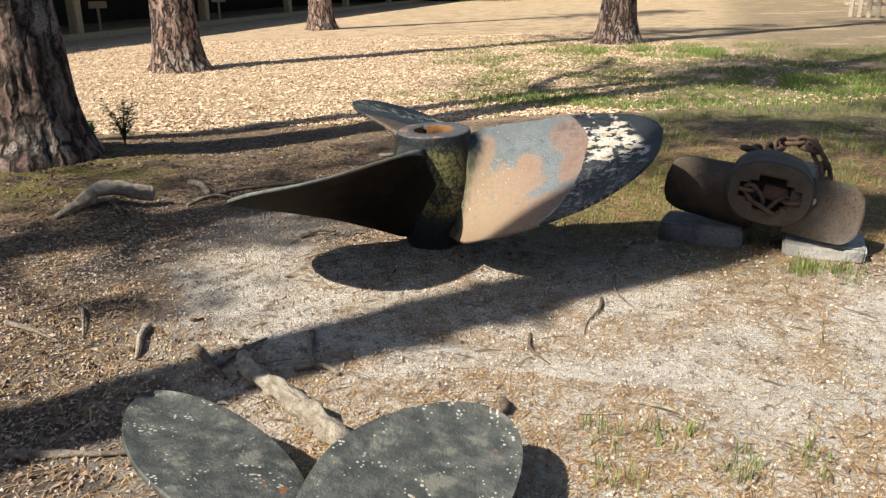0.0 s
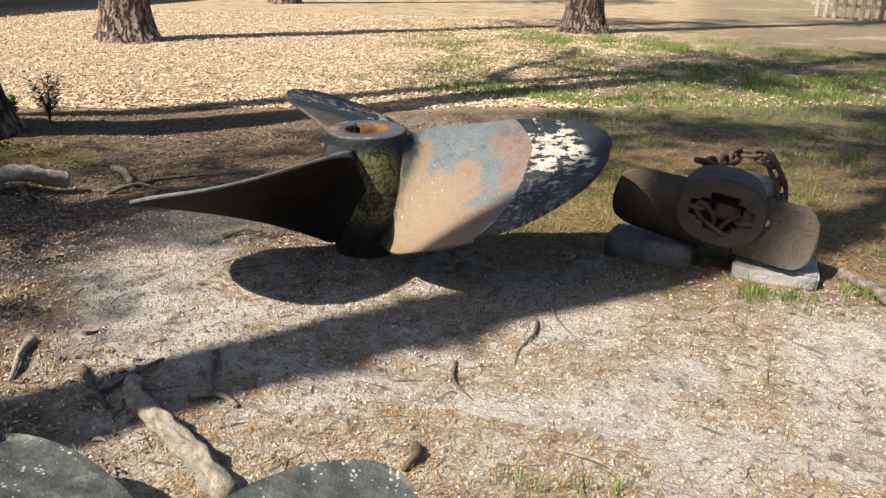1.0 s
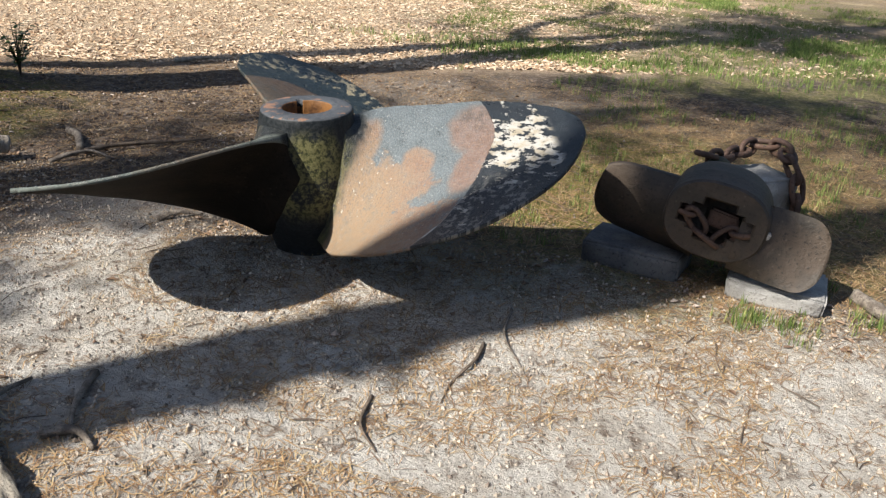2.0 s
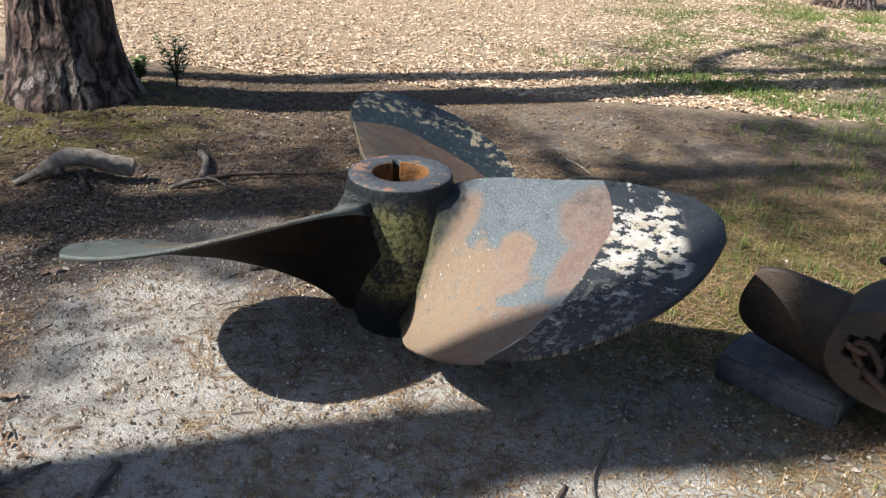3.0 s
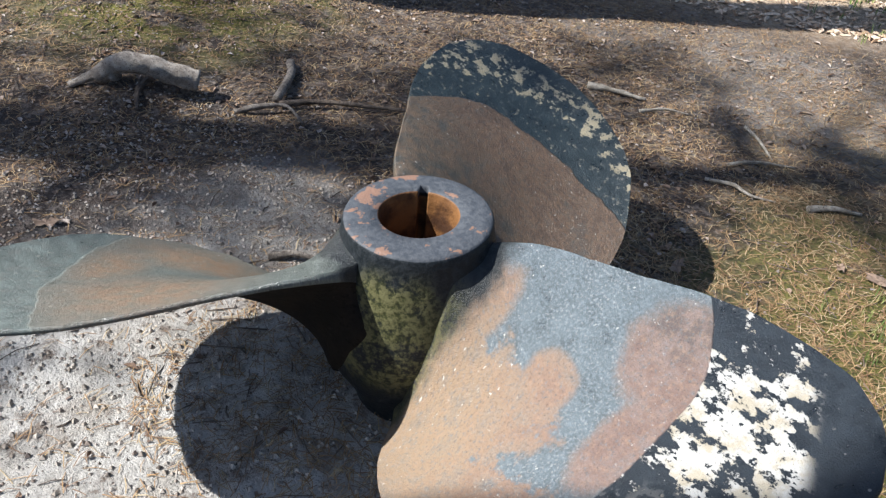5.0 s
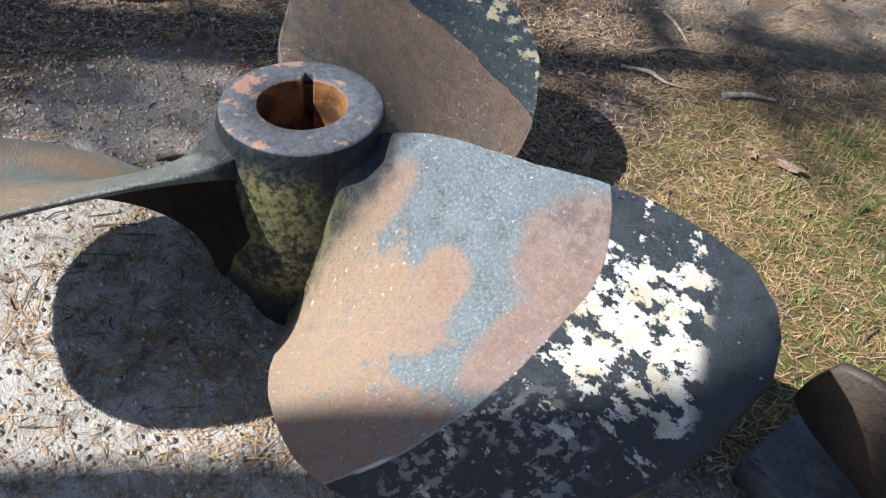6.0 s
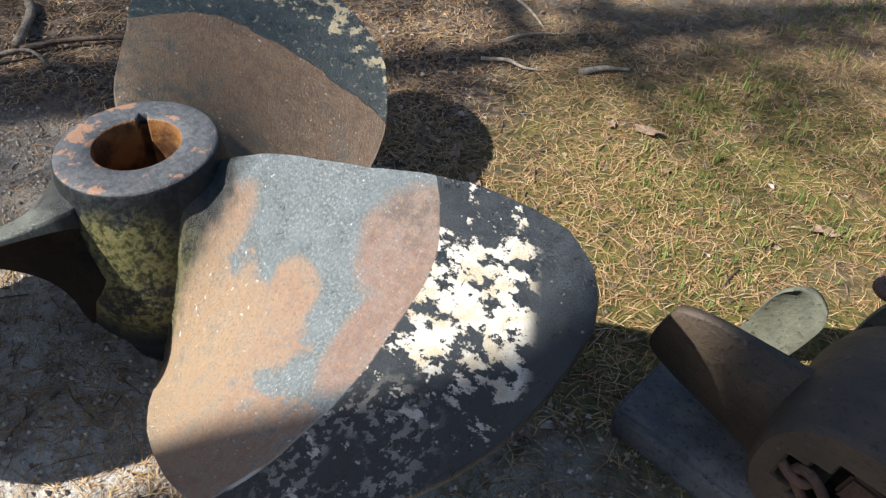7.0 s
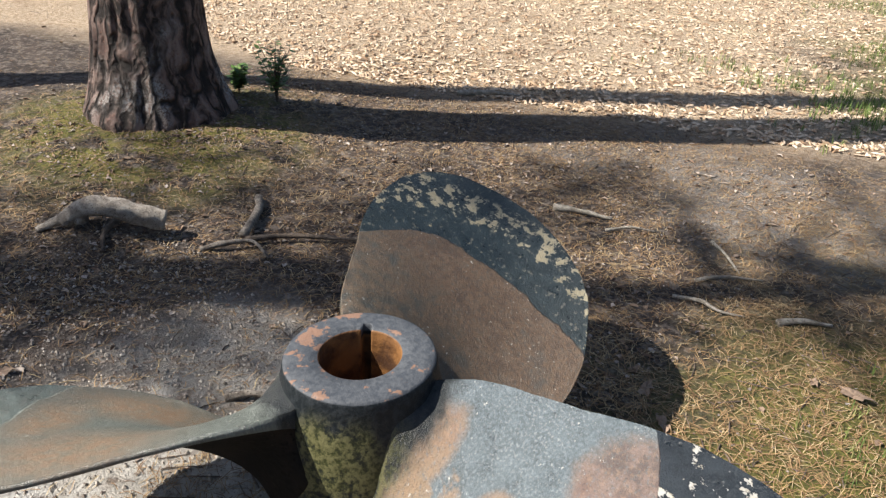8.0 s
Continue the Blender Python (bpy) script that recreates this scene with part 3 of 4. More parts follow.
def build_hub():
    n = 144
    prof = [(0.142, -0.03), (0.146, 0.04), (0.155, 0.10), (0.185, 0.17), (0.225, 0.25), (0.240, 0.39), (0.232, 0.5), (0.215, 0.62), (0.200, 0.70), (0.197, 0.724), (0.193, 0.733), (0.186, 0.737), (0.165, 0.738), (0.142, 0.738)]
    bore = [0.737, 0.732, 0.70, 0.5, 0.25, 0.02]
    verts, rows = [], []
    for r, z in prof:
        rows.append(len(verts))
        for i in range(n):
            t = 2 * math.pi * i / n
            k = 1 + 0.006 * noise.noise((math.cos(t) * 3, math.sin(t) * 3, z * 6))
            verts.append((r * k * math.cos(t), r * k * math.sin(t), z))
    for z in bore:
        rows.append(len(verts))
        for i in range(n):
            t = 2 * math.pi * i / n
            d = (t - radians(134) + math.pi) % (2 * math.pi) - math.pi
            r = 0.104 + (0.03 if abs(d) < 0.11 else 0.0)
            r += 0.003 if z > 0.735 else 0.0
            verts.append((r * math.cos(t), r * math.sin(t), z))
    faces = []
    for a, b in zip(rows, rows[1:]):
        for i in range(n):
            k = (i + 1) % n
            faces.append((a + i, a + k, b + k, b + i))
    faces.append(tuple(rows[-1] + i for i in range(n)))
    verts = [(x * 1.033, y * 1.033, z * 0.9737 + max(0.0, z) / 0.738 * (TILT[0] * x + TILT[1] * y)) for x, y, z in verts]
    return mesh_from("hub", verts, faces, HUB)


propeller = tagged(new("ship_propeller"), "large three-bladed ship propeller with dark flaking paint lying on sand", "propeller")
propeller.location = PROP
part("hub", build_hub(), propeller, "dark painted hub with a rusty keyed bore")
for angle, droop, size, material, label in ((-11.94, -0.022, 1.016, BLADE_FRONT, "blue-grey and rust blade with flaking white outer band"), (107.08, 0.023, 1.083, BLADE_REAR, "dark blade with a brown rusted face"), (227.37, 0.032, 1.021, BLADE_LEFT, "grey-green blade with orange rust patches")):
    part("blade", build_blade(droop, material, size, angle), propeller, label, pose(0, 0, 0, 0, 0, angle))


# ---- rusted propeller on blocks ----
def build_block(sx, sy, sz, seed, material):
    bm = bmesh.new()
    bmesh.ops.create_cube(bm, size=1.0)
    bmesh.ops.scale(bm, vec=(sx, sy, sz), verts=bm.verts)
    bmesh.ops.bevel(bm, geom=list(bm.edges), offset=0.012, segments=2, affect="EDGES")
    bmesh.ops.subdivide_edges(bm, edges=list(bm.edges), cuts=3, use_grid_fill=True)
    for v in bm.verts:
        v.co += Vector((noise.noise(v.co * 6 + Vector((seed, 0, 0))), noise.noise(v.co * 6 + Vector((0, seed, 0))), noise.noise(v.co * 6 + Vector((0, 0, seed))))) * 0.012
        v.co.z += sz / 2
    me = bpy.data.meshes.new("concrete_block")
    bm.to_mesh(me)
    bm.free()
    me.materials.append(material)
    me.polygons.foreach_set("use_smooth", [True] * len(me.polygons))
    return me


for (x, y, sx, sy, sz, rz), label in (((1.33, 4.99, 0.46, 0.29, 0.13, -9), "concrete block coloured dark for shade under a rusted propeller blade"), ((1.96, 4.91, 0.41, 0.32, 0.10, -6), "pale concrete block under a rusted propeller blade"), ((1.84, 5.71, 0.29, 0.28, 0.36, 40), "grey concrete block with a chain draped over")):
    ob = tagged(new("concrete_block", build_block(sx, sy, sz, x * 7, SHADED_STONE if x < 1.5 else STONE)), label, "block", "concrete blocks")
    ob.matrix_basis = pose(x, y, gh(x, y) - 0.02, 0, 0, rz)


def squircle(t, r, k):
    c, s = math.cos(t), math.sin(t)
    m = (abs(c) ** k + abs(s) ** k) ** (-1 / k)
    return r * m * c, r * m * s


def build_rusty_hub():
    """Boss with its axis along y: face at y = 0, cross-shaped pocket in the face."""
    n = 192
    verts, rows, faces = [], [], []
    prof = [(0.150, 0.50, 0.0), (0.18, 0.46, 0.0), (0.205, 0.36, 0.005), (0.216, 0.24, 0.01), (0.216, 0.12, 0.008), (0.215, 0.05, 0.0), (0.212, 0.014, 0.0), (0.202, 0.0, 0.0)]
    for r, y, up in prof:
        rows.append(len(verts))
        for i in range(n):
            x, z = squircle(2 * math.pi * i / n, r, 2.45)
            wear = 1 + 0.012 * noise.noise((x * 9, y * 9, z * 9))
            verts.append((x * wear, y, z * wear * (0.78 + 0.12 * min(1, y * 5)) + up))

    def cross(t, d):
        c, q = abs(math.cos(t)) + 1e-6, abs(math.sin(t)) + 1e-6
        return max(min(hx / c, hz / q) for hx, hz in ((0.150, 0.038), (0.105, 0.055), (0.066, 0.088))) + d

    for y, d in ((0.0, 0.008), (0.008, 0.0), (0.15, 0.0)):
        rows.append(len(verts))
        for i in range(n):
            t = 2 * math.pi * i / n
            r = cross(t, d)
            verts.append((r * math.cos(t), y, r * math.sin(t)))
    for a, b in zip(rows, rows[1:]):
        for i in range(n):
            k = (i + 1) % n
            faces.append((a + i, a + k, b + k, b + i))
    faces.append(tuple(rows[-1] + i for i in range(n)))
    faces.append(tuple(rows[0] + i for i in range(n))[::-1])
    return mesh_from("hub", verts, faces, IRON, False)


def build_paddle(length, root, tip, twist0, twist1, bend, thick=0.05, blunt=0.42):
    """Short thick blade that grows along +x; its chord turns from twist0 to twist1 about x."""
    na, nb = 26, 18
    verts, top, bot, faces = [], {}, {}, []
    for i in range(na + 1):
        s = i / na
        half = (root + (tip - root) * min(1, s * 1.8) ** 0.8) * (1 - max(0, (s - 0.7) / 0.3) ** 3.0 * blunt)
        tw = radians(twist0 + (twist1 - twist0) * s)
        for j in range(nb + 1):
            w = -math.cos(math.pi * j / nb)
            x = length * s - 0.05 * length * w * w * (s > 0.3)
            c = Vector((x, math.cos(tw) * half * w + bend * s * s, math.sin(tw) * half * w))
            nrm = Vector((0, -math.sin(tw), math.cos(tw)))
            t = 0.012 + thick * (1 - s) ** 1.2 * (1 - abs(w) ** 3)
            c += nrm * (0.03 * w * w)
            top[i, j] = len(verts)
            verts.append(c + nrm * t)
            bot[i, j] = len(verts)
            verts.append(c - nrm * t)
    for i in range(na):
        for j in range(nb):
            faces.append((top[i, j], top[i + 1, j], top[i + 1, j + 1], top[i, j + 1]))
            faces.append((bot[i, j], bot[i, j + 1], bot[i + 1, j + 1], bot[i + 1, j]))
        faces.append((top[i, 0], bot[i, 0], bot[i + 1, 0], top[i + 1, 0]))
        faces.append((top[i, nb], top[i + 1, nb], bot[i + 1, nb], bot[i, nb]))
    for j in range(nb):
        faces.append((top[na, j], bot[na, j], bot[na, j + 1], top[na, j + 1]))
    return faces, verts


rusty = tagged(new("rusted_propeller"), "brown rusted iron propeller resting on concrete blocks", "propeller")
rusty.matrix_basis = pose(1.645, 4.75, 0.385, -6, 8, -4) @ Matrix.Scale(1.03, 4)
part("hub", build_rusty_hub(), rusty, "squared iron hub with a cross-shaped pocket")
for length, root, tip, tw0, tw1, bend, m in ((0.49, 0.175, 0.172, 84, 66, 0.0, pose(-0.05, 0.20, -0.075, 0, 0, 180)), (0.37, 0.15, 0.160, 78, 72, -0.03, pose(0.10, 0.11, -0.045, 0, 0, 0))):
    faces, verts = build_paddle(length, root, tip, tw0, tw1, bend, 0.10, 0.22 if m.translation.x < 0 else 0.42)
    part("blade", mesh_from("blade", verts, faces, IRON), rusty, "short rusted paddle blade", m)
for length, root, m in ((0.26, 0.072, pose(-0.33, 0.74, -0.34, 0, -80, 0)), (0.50, 0.075, pose(-0.10, 0.62, -0.34, 0, -86, 0))):
    faces, verts = build_paddle(length, root, root * 1.1, 82, 98, 0.02, 0.035, 0.30)
    part("blade", mesh_from("blade", verts, faces, GREEN_IRON), rusty, "grey-green algae-stained blade stub", m)


def box_mesh(name, sx, sy, sz, material, bevel):
    bm = bmesh.new()
    bmesh.ops.create_cube(bm, size=1.0)
    bmesh.ops.scale(bm, vec=(sx, sy, sz), verts=bm.verts)
    bmesh.ops.bevel(bm, geom=list(bm.edges), offset=bevel, segments=2, affect="EDGES")
    me = bpy.data.meshes.new(name)
    bm.to_mesh(me)
    bm.free()
    me.materials.append(material)
    return me


part("key_block", box_mesh("key_block", 0.125, 0.06, 0.075, CHAIN, 0.008), rusty, "rusty block wedged in the pocket", pose(0.03, 0.085, 0.0, 0, 4, 0))
part("bolt", box_mesh("bolt", 0.028, 0.03, 0.032, STONE, 0.005), rusty, "worn pale bolt head", pose(0.212, 0.03, 0.005, 0, 10, 0))


def link_mesh():
    n, m = 28, 10
    verts, faces = [], []
    for i in range(n):
        t = 2 * math.pi * i / n
        c = Vector((0.052 * math.cos(t), 0.033 * math.sin(t), 0))
        c.x += 0.014 * (1 if math.cos(t) > 0 else -1) * min(1, abs(math.cos(t)) * 3)
        d = Vector((0.033 * math.cos(t), 0.052 * math.sin(t), 0)).normalized()
        for j in range(m):
            a = 2 * math.pi * j / m
            verts.append(c + d * (0.013 * math.cos(a)) + Vector((0, 0, 0.013 * math.sin(a))))
    for i in range(n):
        for j in range(m):
            faces.append((i * m + j, ((i + 1) % n) * m + j, ((i + 1) % n) * m + (j + 1) % m, i * m + (j + 1) % m))
    return mesh_from("link", verts, faces, CHAIN)


LINK = link_mesh()


def build_chain(points, label, scale=1.0, roll=0.0):
    """Links along a line, each turned a quarter from the last."""
    line = smooth_line(points, 24)
    step, walked, count = 0.092 * scale, 0.0, 0
    base = tagged(new("chain"), label, "chain")
    base.location = points[0]
    for a, b in zip(line, line[1:]):
        walked += (b - a).length
        if walked >= step * count:
            d = (b - a).normalized()
            q = d.to_track_quat("X", "Z").to_matrix().to_4x4()
            m = Matrix.Translation(a - Vector(points[0])) @ q @ pose(0, 0, 0, roll + 90 * (count % 2) + 12 * math.sin(count * 2.3)) @ Matrix.Scale(scale, 4)
            part("link", LINK, base, "", m)
            count += 1
    return base


build_chain([(1.51, 4.80, 0.405), (1.545, 4.765, 0.40), (1.585, 4.755, 0.355), (1.62, 4.755, 0.305), (1.67, 4.755, 0.30), (1.72, 4.76, 0.34), (1.77, 4.775, 0.345), (1.80, 4.80, 0.34)], "rusty chain lying in the hub pocket", 0.95)
build_chain([(1.56, 5.38, 0.50), (1.62, 5.52, 0.455), (1.72, 5.76, 0.44), (1.82, 5.92, 0.455), (1.94, 5.86, 0.455), (1.97, 5.72, 0.43), (2.03, 5.65, 0.32), (2.05, 5.61, 0.13), (2.12, 5.54, 0.10)], "rusty chain draped over a concrete block", 1.15)


# ---- lichened propeller in the foreground ----
def build_flat_blade(length, half, twist0, twist1, lift, point, sweep):
    na, nb = 34, 26
    verts, top, bot, faces = [], {}, {}, []
    for i in range(na + 1):
        s = 1 - (1 - i / na) ** 1.6
        wide = half * (0.34 + 0.66 * math.sin(min(1, s / 0.62) * math.pi / 2) ** 1.3) * max(0.0, 1 - max(0, (s - 0.5) / 0.5) ** 2.2) ** point
        wide = max(wide, 0.002)
        tw = radians(twist0 + (twist1 - twist0) * s)
        for j in range(nb + 1):
            w = -math.cos(math.pi * j / nb)
            c = Vector((length * s, math.cos(tw) * wide * w + sweep * s * s, math.sin(tw) * wide * w + lift * s - 0.02 * (1 - w * w) * s))
            nrm = Vector((0, -math.sin(tw), math.cos(tw)))
            t = 0.008 + 0.03 * (1 - s) * (1 - abs(w) ** 3)
            top[i, j] = len(verts)
            verts.append(c + nrm * t)
            bot[i, j] = len(verts)
            verts.append(c - nrm * t)
    for i in range(na):
        for j in range(nb):
            faces.append((top[i, j], top[i + 1, j], top[i + 1, j + 1], top[i, j + 1]))
            faces.append((bot[i, j], bot[i, j + 1], bot[i + 1, j + 1], bot[i + 1, j]))
        faces.append((top[i, 0], bot[i, 0], bot[i + 1, 0], top[i + 1, 0]))
        faces.append((top[i, nb], top[i + 1, nb], bot[i + 1, nb], bot[i, nb]))
    return mesh_from("blade", verts, faces, LICHEN)


small = tagged(new("bronze_propeller"), "lichen-spotted grey bronze propeller lying flat on the ground", "propeller")
small.location = (0.475, 1.405, gh(0.475, 1.405))
verts, faces = tube([(0, 0, 0), (0, 0, 0.1), (0, 0, 0.24), (0, 0, 0.29), (0, 0, 0.31)], [0.17, 0.165, 0.15, 0.14, 0.10], 48)
part("hub", mesh_from("hub", verts, faces, LICHEN), small)
for angle, length, half, tw0, tw1, lift, z, side, point, sweep in ((144, 1.13, 0.215, 22, 8, 0.03, 0.21, -0.165, 0.6, 0.03), (84, 1.0, 0.25, 24, 10, 0.04, 0.2, -0.05, 0.5, -0.09), (10, 1.05, 0.25, 30, 12, 0.04, 0.2, -0.06, 0.55, 0.03), (-62, 1.05, 0.25, 30, 12, 0.0, 0.2, -0.06, 0.55, 0.03), (220, 1.05, 0.25, 30, 12, 0.0, 0.2, -0.06, 0.55, 0.03)):
    part("blade", build_flat_blade(length, half, tw0, tw1, lift, point, sweep), small, "", pose(0, 0, z, 0, 0, angle) @ pose(0, side, 0))


# ---- pines ----
def build_trunk(radius, height, flare, seed, lean, rings, sides, kink=None, bark=None):
    verts, faces = [], []
    for i in range(rings + 1):
        s = i / rings
        z = -0.15 + (height + 0.15) * s ** 1.9
        base = radius * (1 - 0.55 * max(0, z) / height) * (1 + flare * math.exp(-max(0, z) / 0.28) + 0.12 * math.exp(-max(0, z) / 1.1))
        bx = by = 0.0
        if kink:
            k = min(1.0, max(0.0, (z - kink[0]) / (kink[1] - kink[0])))
            k = k * k * (3 - 2 * k)
            bx, by = kink[2] * k, kink[3] * k
        for j in range(sides):
            t = 2 * math.pi * j / sides
            c, q = math.cos(t), math.sin(t)
            lobes = 1 + 0.16 * math.exp(-max(0, z) / 0.35) * noise.noise((c * 1.8 + seed, q * 1.8, 0.3))
            ridge = noise.noise((c * 6.5 + seed, q * 6.5, z * 1.7)) + 0.6 * noise.noise((c * 15, q * 15 + seed, z * 4.0))
            r = base * lobes * (1 + 0.05 * ridge)
            verts.append((r * c + lean[0] * z + bx, r * q + lean[1] * z + by, z))
    for i in range(rings):
        for j in range(sides):
            k = (j + 1) % sides
            faces.append((i * sides + j, i * sides + k, (i + 1) * sides + k, (i + 1) * sides + j))
    faces.append(tuple(rings * sides + j for j in range(sides)))
    return mesh_from("trunk", verts, faces, bark or BARK)


def build_crown(height, low, spread, seed, clumps, size):
    """Needle tufts in loose clumps round the upper trunk."""
    rng = np.random.default_rng(seed)
    verts, faces = [], []
    for _ in range(clumps):
        z = low + (height - low) * rng.random() ** 0.9
        reach = spread * (1 - 0.55 * (z - low) / (height - low)) * rng.random() ** 0.6
        t = rng.random() * 2 * math.pi
        c = np.array((reach * math.cos(t), reach * math.sin(t), z + 0.08 * reach))
        for _ in range(60):
            o = c + rng.normal(0, size, 3) * (1, 1, 0.55)
            d, e = rng.normal(0, 1, 3), rng.normal(0, 1, 3)
            d, e = d / np.linalg.norm(d) * 0.17, e / np.linalg.norm(e) * 0.035
            n = len(verts)
            verts += [o - d, o + e, o + d, o - e]
            faces.append((n, n + 1, n + 2, n + 3))
    return mesh_from("crown", verts, faces, CROWN, False)


def add_limbs(tree, height, low, spread, seed, count, lean):
    rng = random.Random(seed)
    for _ in range(count):
        z, t, r = low + (height - low) * rng.random(), rng.random() * 6.28, spread * (0.5 + 0.5 * rng.random())
        pts = [Vector((r * s * math.cos(t + 0.25 * s), r * s * math.sin(t + 0.25 * s), 0.5 * s * s - 0.25 * s)) for s in (0, 0.25, 0.5, 0.75, 1)]
        v, f = tube(pts, [0.06, 0.048, 0.035, 0.022, 0.01], 7)
        part("limb", mesh_from("limb", v, f, BARK), tree, "", Matrix.Translation((lean[0] * z, lean[1] * z, z)))


def pine(x, y, radius, height, seed, label, lean=(0, 0), low=0.5, spread=2.6, clumps=60, detail=(120, 150), flare=0.45, kink=None, bark=None):
    tree = tagged(new("pine_tree"), label, "tree", "pine trees")
    tree.location = (x, y, gh(x, y))
    part("trunk", build_trunk(radius, height, flare, seed, lean, *detail, kink, bark), tree)
    add_limbs(tree, height, height * low, spread, seed, 10, lean)
    part("crown", build_crown(height + 1.0, height * low, spread, seed, clumps, 0.30), tree, "", Matrix.Translation((lean[0] * height * 0.8, lean[1] * height * 0.8, 0)))
    return tree


pine(-3.98, 5.54, 0.322, 16.0, 3, "thick pine trunk with furrowed bark and a mossy foot", (-0.03, 0.0), 0.62)
pine(-7.75, 12.9, 0.37, 17.0, 11, "pine trunk with pale plated bark in wood chips", (-0.02, 0.0), 0.62, detail=(70, 96), bark=PALE_BARK)
pine(-10.5, 24.4, 0.34, 17.0, 17, "distant pine with pale bark", (0, 0), 0.6, detail=(50, 72), bark=PALE_BARK)
pine(-0.80, 20.0, 0.38, 17.0, 23, "pine trunk with reddish bark in thin grass", (0.02, 0), 0.6, detail=(60, 84))
# unseen trees set beside and behind the viewer to shade the ground
sand_pine = pine(-3.698, -1.537, 0.28, 16.0, 31, "pine behind the viewer that shades the sand", (0.0, 0.0), 0.68, detail=(70, 48), flare=0.3, clumps=100, spread=2.8, kink=(6.8, 8.5, 0.25, -0.188))
# unseen tufts added to widen the trunk's shadow over sand and rusted propeller
part("crown", build_crown(7.5, 5.4, 0.10, 61, 5, 0.08), sand_pine, "low tufts of needles placed for their shade", Matrix.Translation((0.075, -0.06, 0)))
part("crown", build_crown(10.1, 8.75, 0.24, 62, 40, 0.09), sand_pine, "low tufts of needles placed for their shade", Matrix.Translation((0.24, -0.18, 0)))
side_pine = pine(-7.33, 2.5, 0.26, 16.0, 37, "pine beside the viewer with a crooked limb", (0.0, 0.0), 0.74, detail=(40, 48), flare=0.3)
line = smooth_line([(0, 0, 11.0), (-0.5, 0.35, 11.5), (-1.0, 0.7, 12.6), (-1.5, 1.1, 14.2), (-2.4, 1.8, 15.6)], 6)
verts, faces = tube(line, [0.14 - 0.09 * i / (len(line) - 1) for i in range(len(line))], 12)
part("limb", mesh_from("limb", verts, faces, BARK), side_pine, "crooked bare limb")
# added only to dapple the soil on the left
pine(-8.36, -3.64, 0.2, 12.0, 43, "unseen slender pine added far behind the viewer for shade", (0.0, 0.0), 0.76, detail=(40, 48), flare=0.3, clumps=16, spread=1.8)


# added only for crown shade on the ground further back
pine(-6.98, -2.18, 0.2, 13.5, 47, "unseen tall slender pine added behind the viewer for shade", (0.0, 0.0), 0.84, detail=(40, 48), flare=0.3, clumps=14, spread=1.7)


def build_woods(radius, height, seed, count):
    """Far foliage in a ring round the clearing, added to block low sky light."""
    rng = np.random.default_rng(seed)
    verts, faces = [], []
    for _ in range(count):
        t, u = rng.random() * 2 * math.pi, rng.random()
        top = height * (0.75 + 0.35 * noise.noise((math.cos(t) * 6, math.sin(t) * 6, 1.0)))
        o = np.array((radius * math.cos(t), 8 + radius * math.sin(t), top * u)) + rng.normal(0, 1.0, 3) * (2.0, 2.0, 0.3)
        d, e = rng.normal(0, 1, 3), rng.normal(0, 1, 3)
        d, e = d / np.linalg.norm(d) * 1.5, e / np.linalg.norm(e) * 0.9
        n = len(verts)
        verts += [o - d, o + e, o + d, o - e]
        faces.append((n, n + 1, n + 2, n + 3))
    return mesh_from("sky_blocking_woods", verts, faces, CROWN, False)


tagged(new("sky_blocking_woods", build_woods(52.0, 15.0, 91, 9000)), "ring of dark foliage added round the clearing to block low sky light", "woods", kind="stuff")


# ---- shed, signs and fence in the distance ----
def box(cx, cy, cz, sx, sy, sz, bevel=0.01):
    bm = bmesh.new()
    bmesh.ops.create_cube(bm, size=1.0)
    bmesh.ops.scale(bm, vec=(sx, sy, sz), verts=bm.verts)
    bmesh.ops.translate(bm, vec=(cx, cy, cz), verts=bm.verts)
    if bevel:
        bmesh.ops.bevel(bm, geom=list(bm.edges), offset=bevel, segments=2, affect="EDGES")
    return bm


def box_part(name, dims, material, parent, label="", m=None):
    bm = box(*dims)
    me = bpy.data.meshes.new(name)
    bm.to_mesh(me)
    bm.free()
    me.materials.append(material)
    return part(name, me, parent, label, m)


shed = tagged(new("open_shed"), "long dark open-fronted shed with timber posts", "shed")
shed.matrix_basis = pose(-15.6, 18.0, 0, 0, 0, 3)
box_part("kerb", (0.0, 15.0, 0.06, 0.35, 46.0, 0.20), POST_WOOD, shed, "timber edging")
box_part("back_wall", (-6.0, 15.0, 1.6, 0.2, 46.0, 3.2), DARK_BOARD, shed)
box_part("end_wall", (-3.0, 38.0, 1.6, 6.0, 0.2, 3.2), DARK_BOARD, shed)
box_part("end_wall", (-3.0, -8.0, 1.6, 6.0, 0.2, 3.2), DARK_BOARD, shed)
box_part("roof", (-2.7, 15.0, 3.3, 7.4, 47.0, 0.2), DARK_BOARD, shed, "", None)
for y in (-4, 1.6, 8.5, 15.5, 22.5, 29.5, 36.5):
    box_part("post", (-0.1, y, 1.6, 0.3, 0.3, 3.2, 0.03), POST_WOOD, shed, "squared timber post")
for x, y in ((-17.4, 22.5), (-17.0, 28.8), (-16.6, 36.5)):
    sign = tagged(new("information_sign"), "small wooden sign board on a post by the shed", "sign", "shed signs")
    sign.matrix_basis = pose(x, y, 0, 0, 0, -40)
    box_part("post", (0, 0, 0.38, 0.09, 0.09, 0.8), POST_WOOD, sign)
    box_part("board", (0.03, 0, 0.84, 0.05, 0.55, 0.22), POST_WOOD, sign, "pale sign board", None)

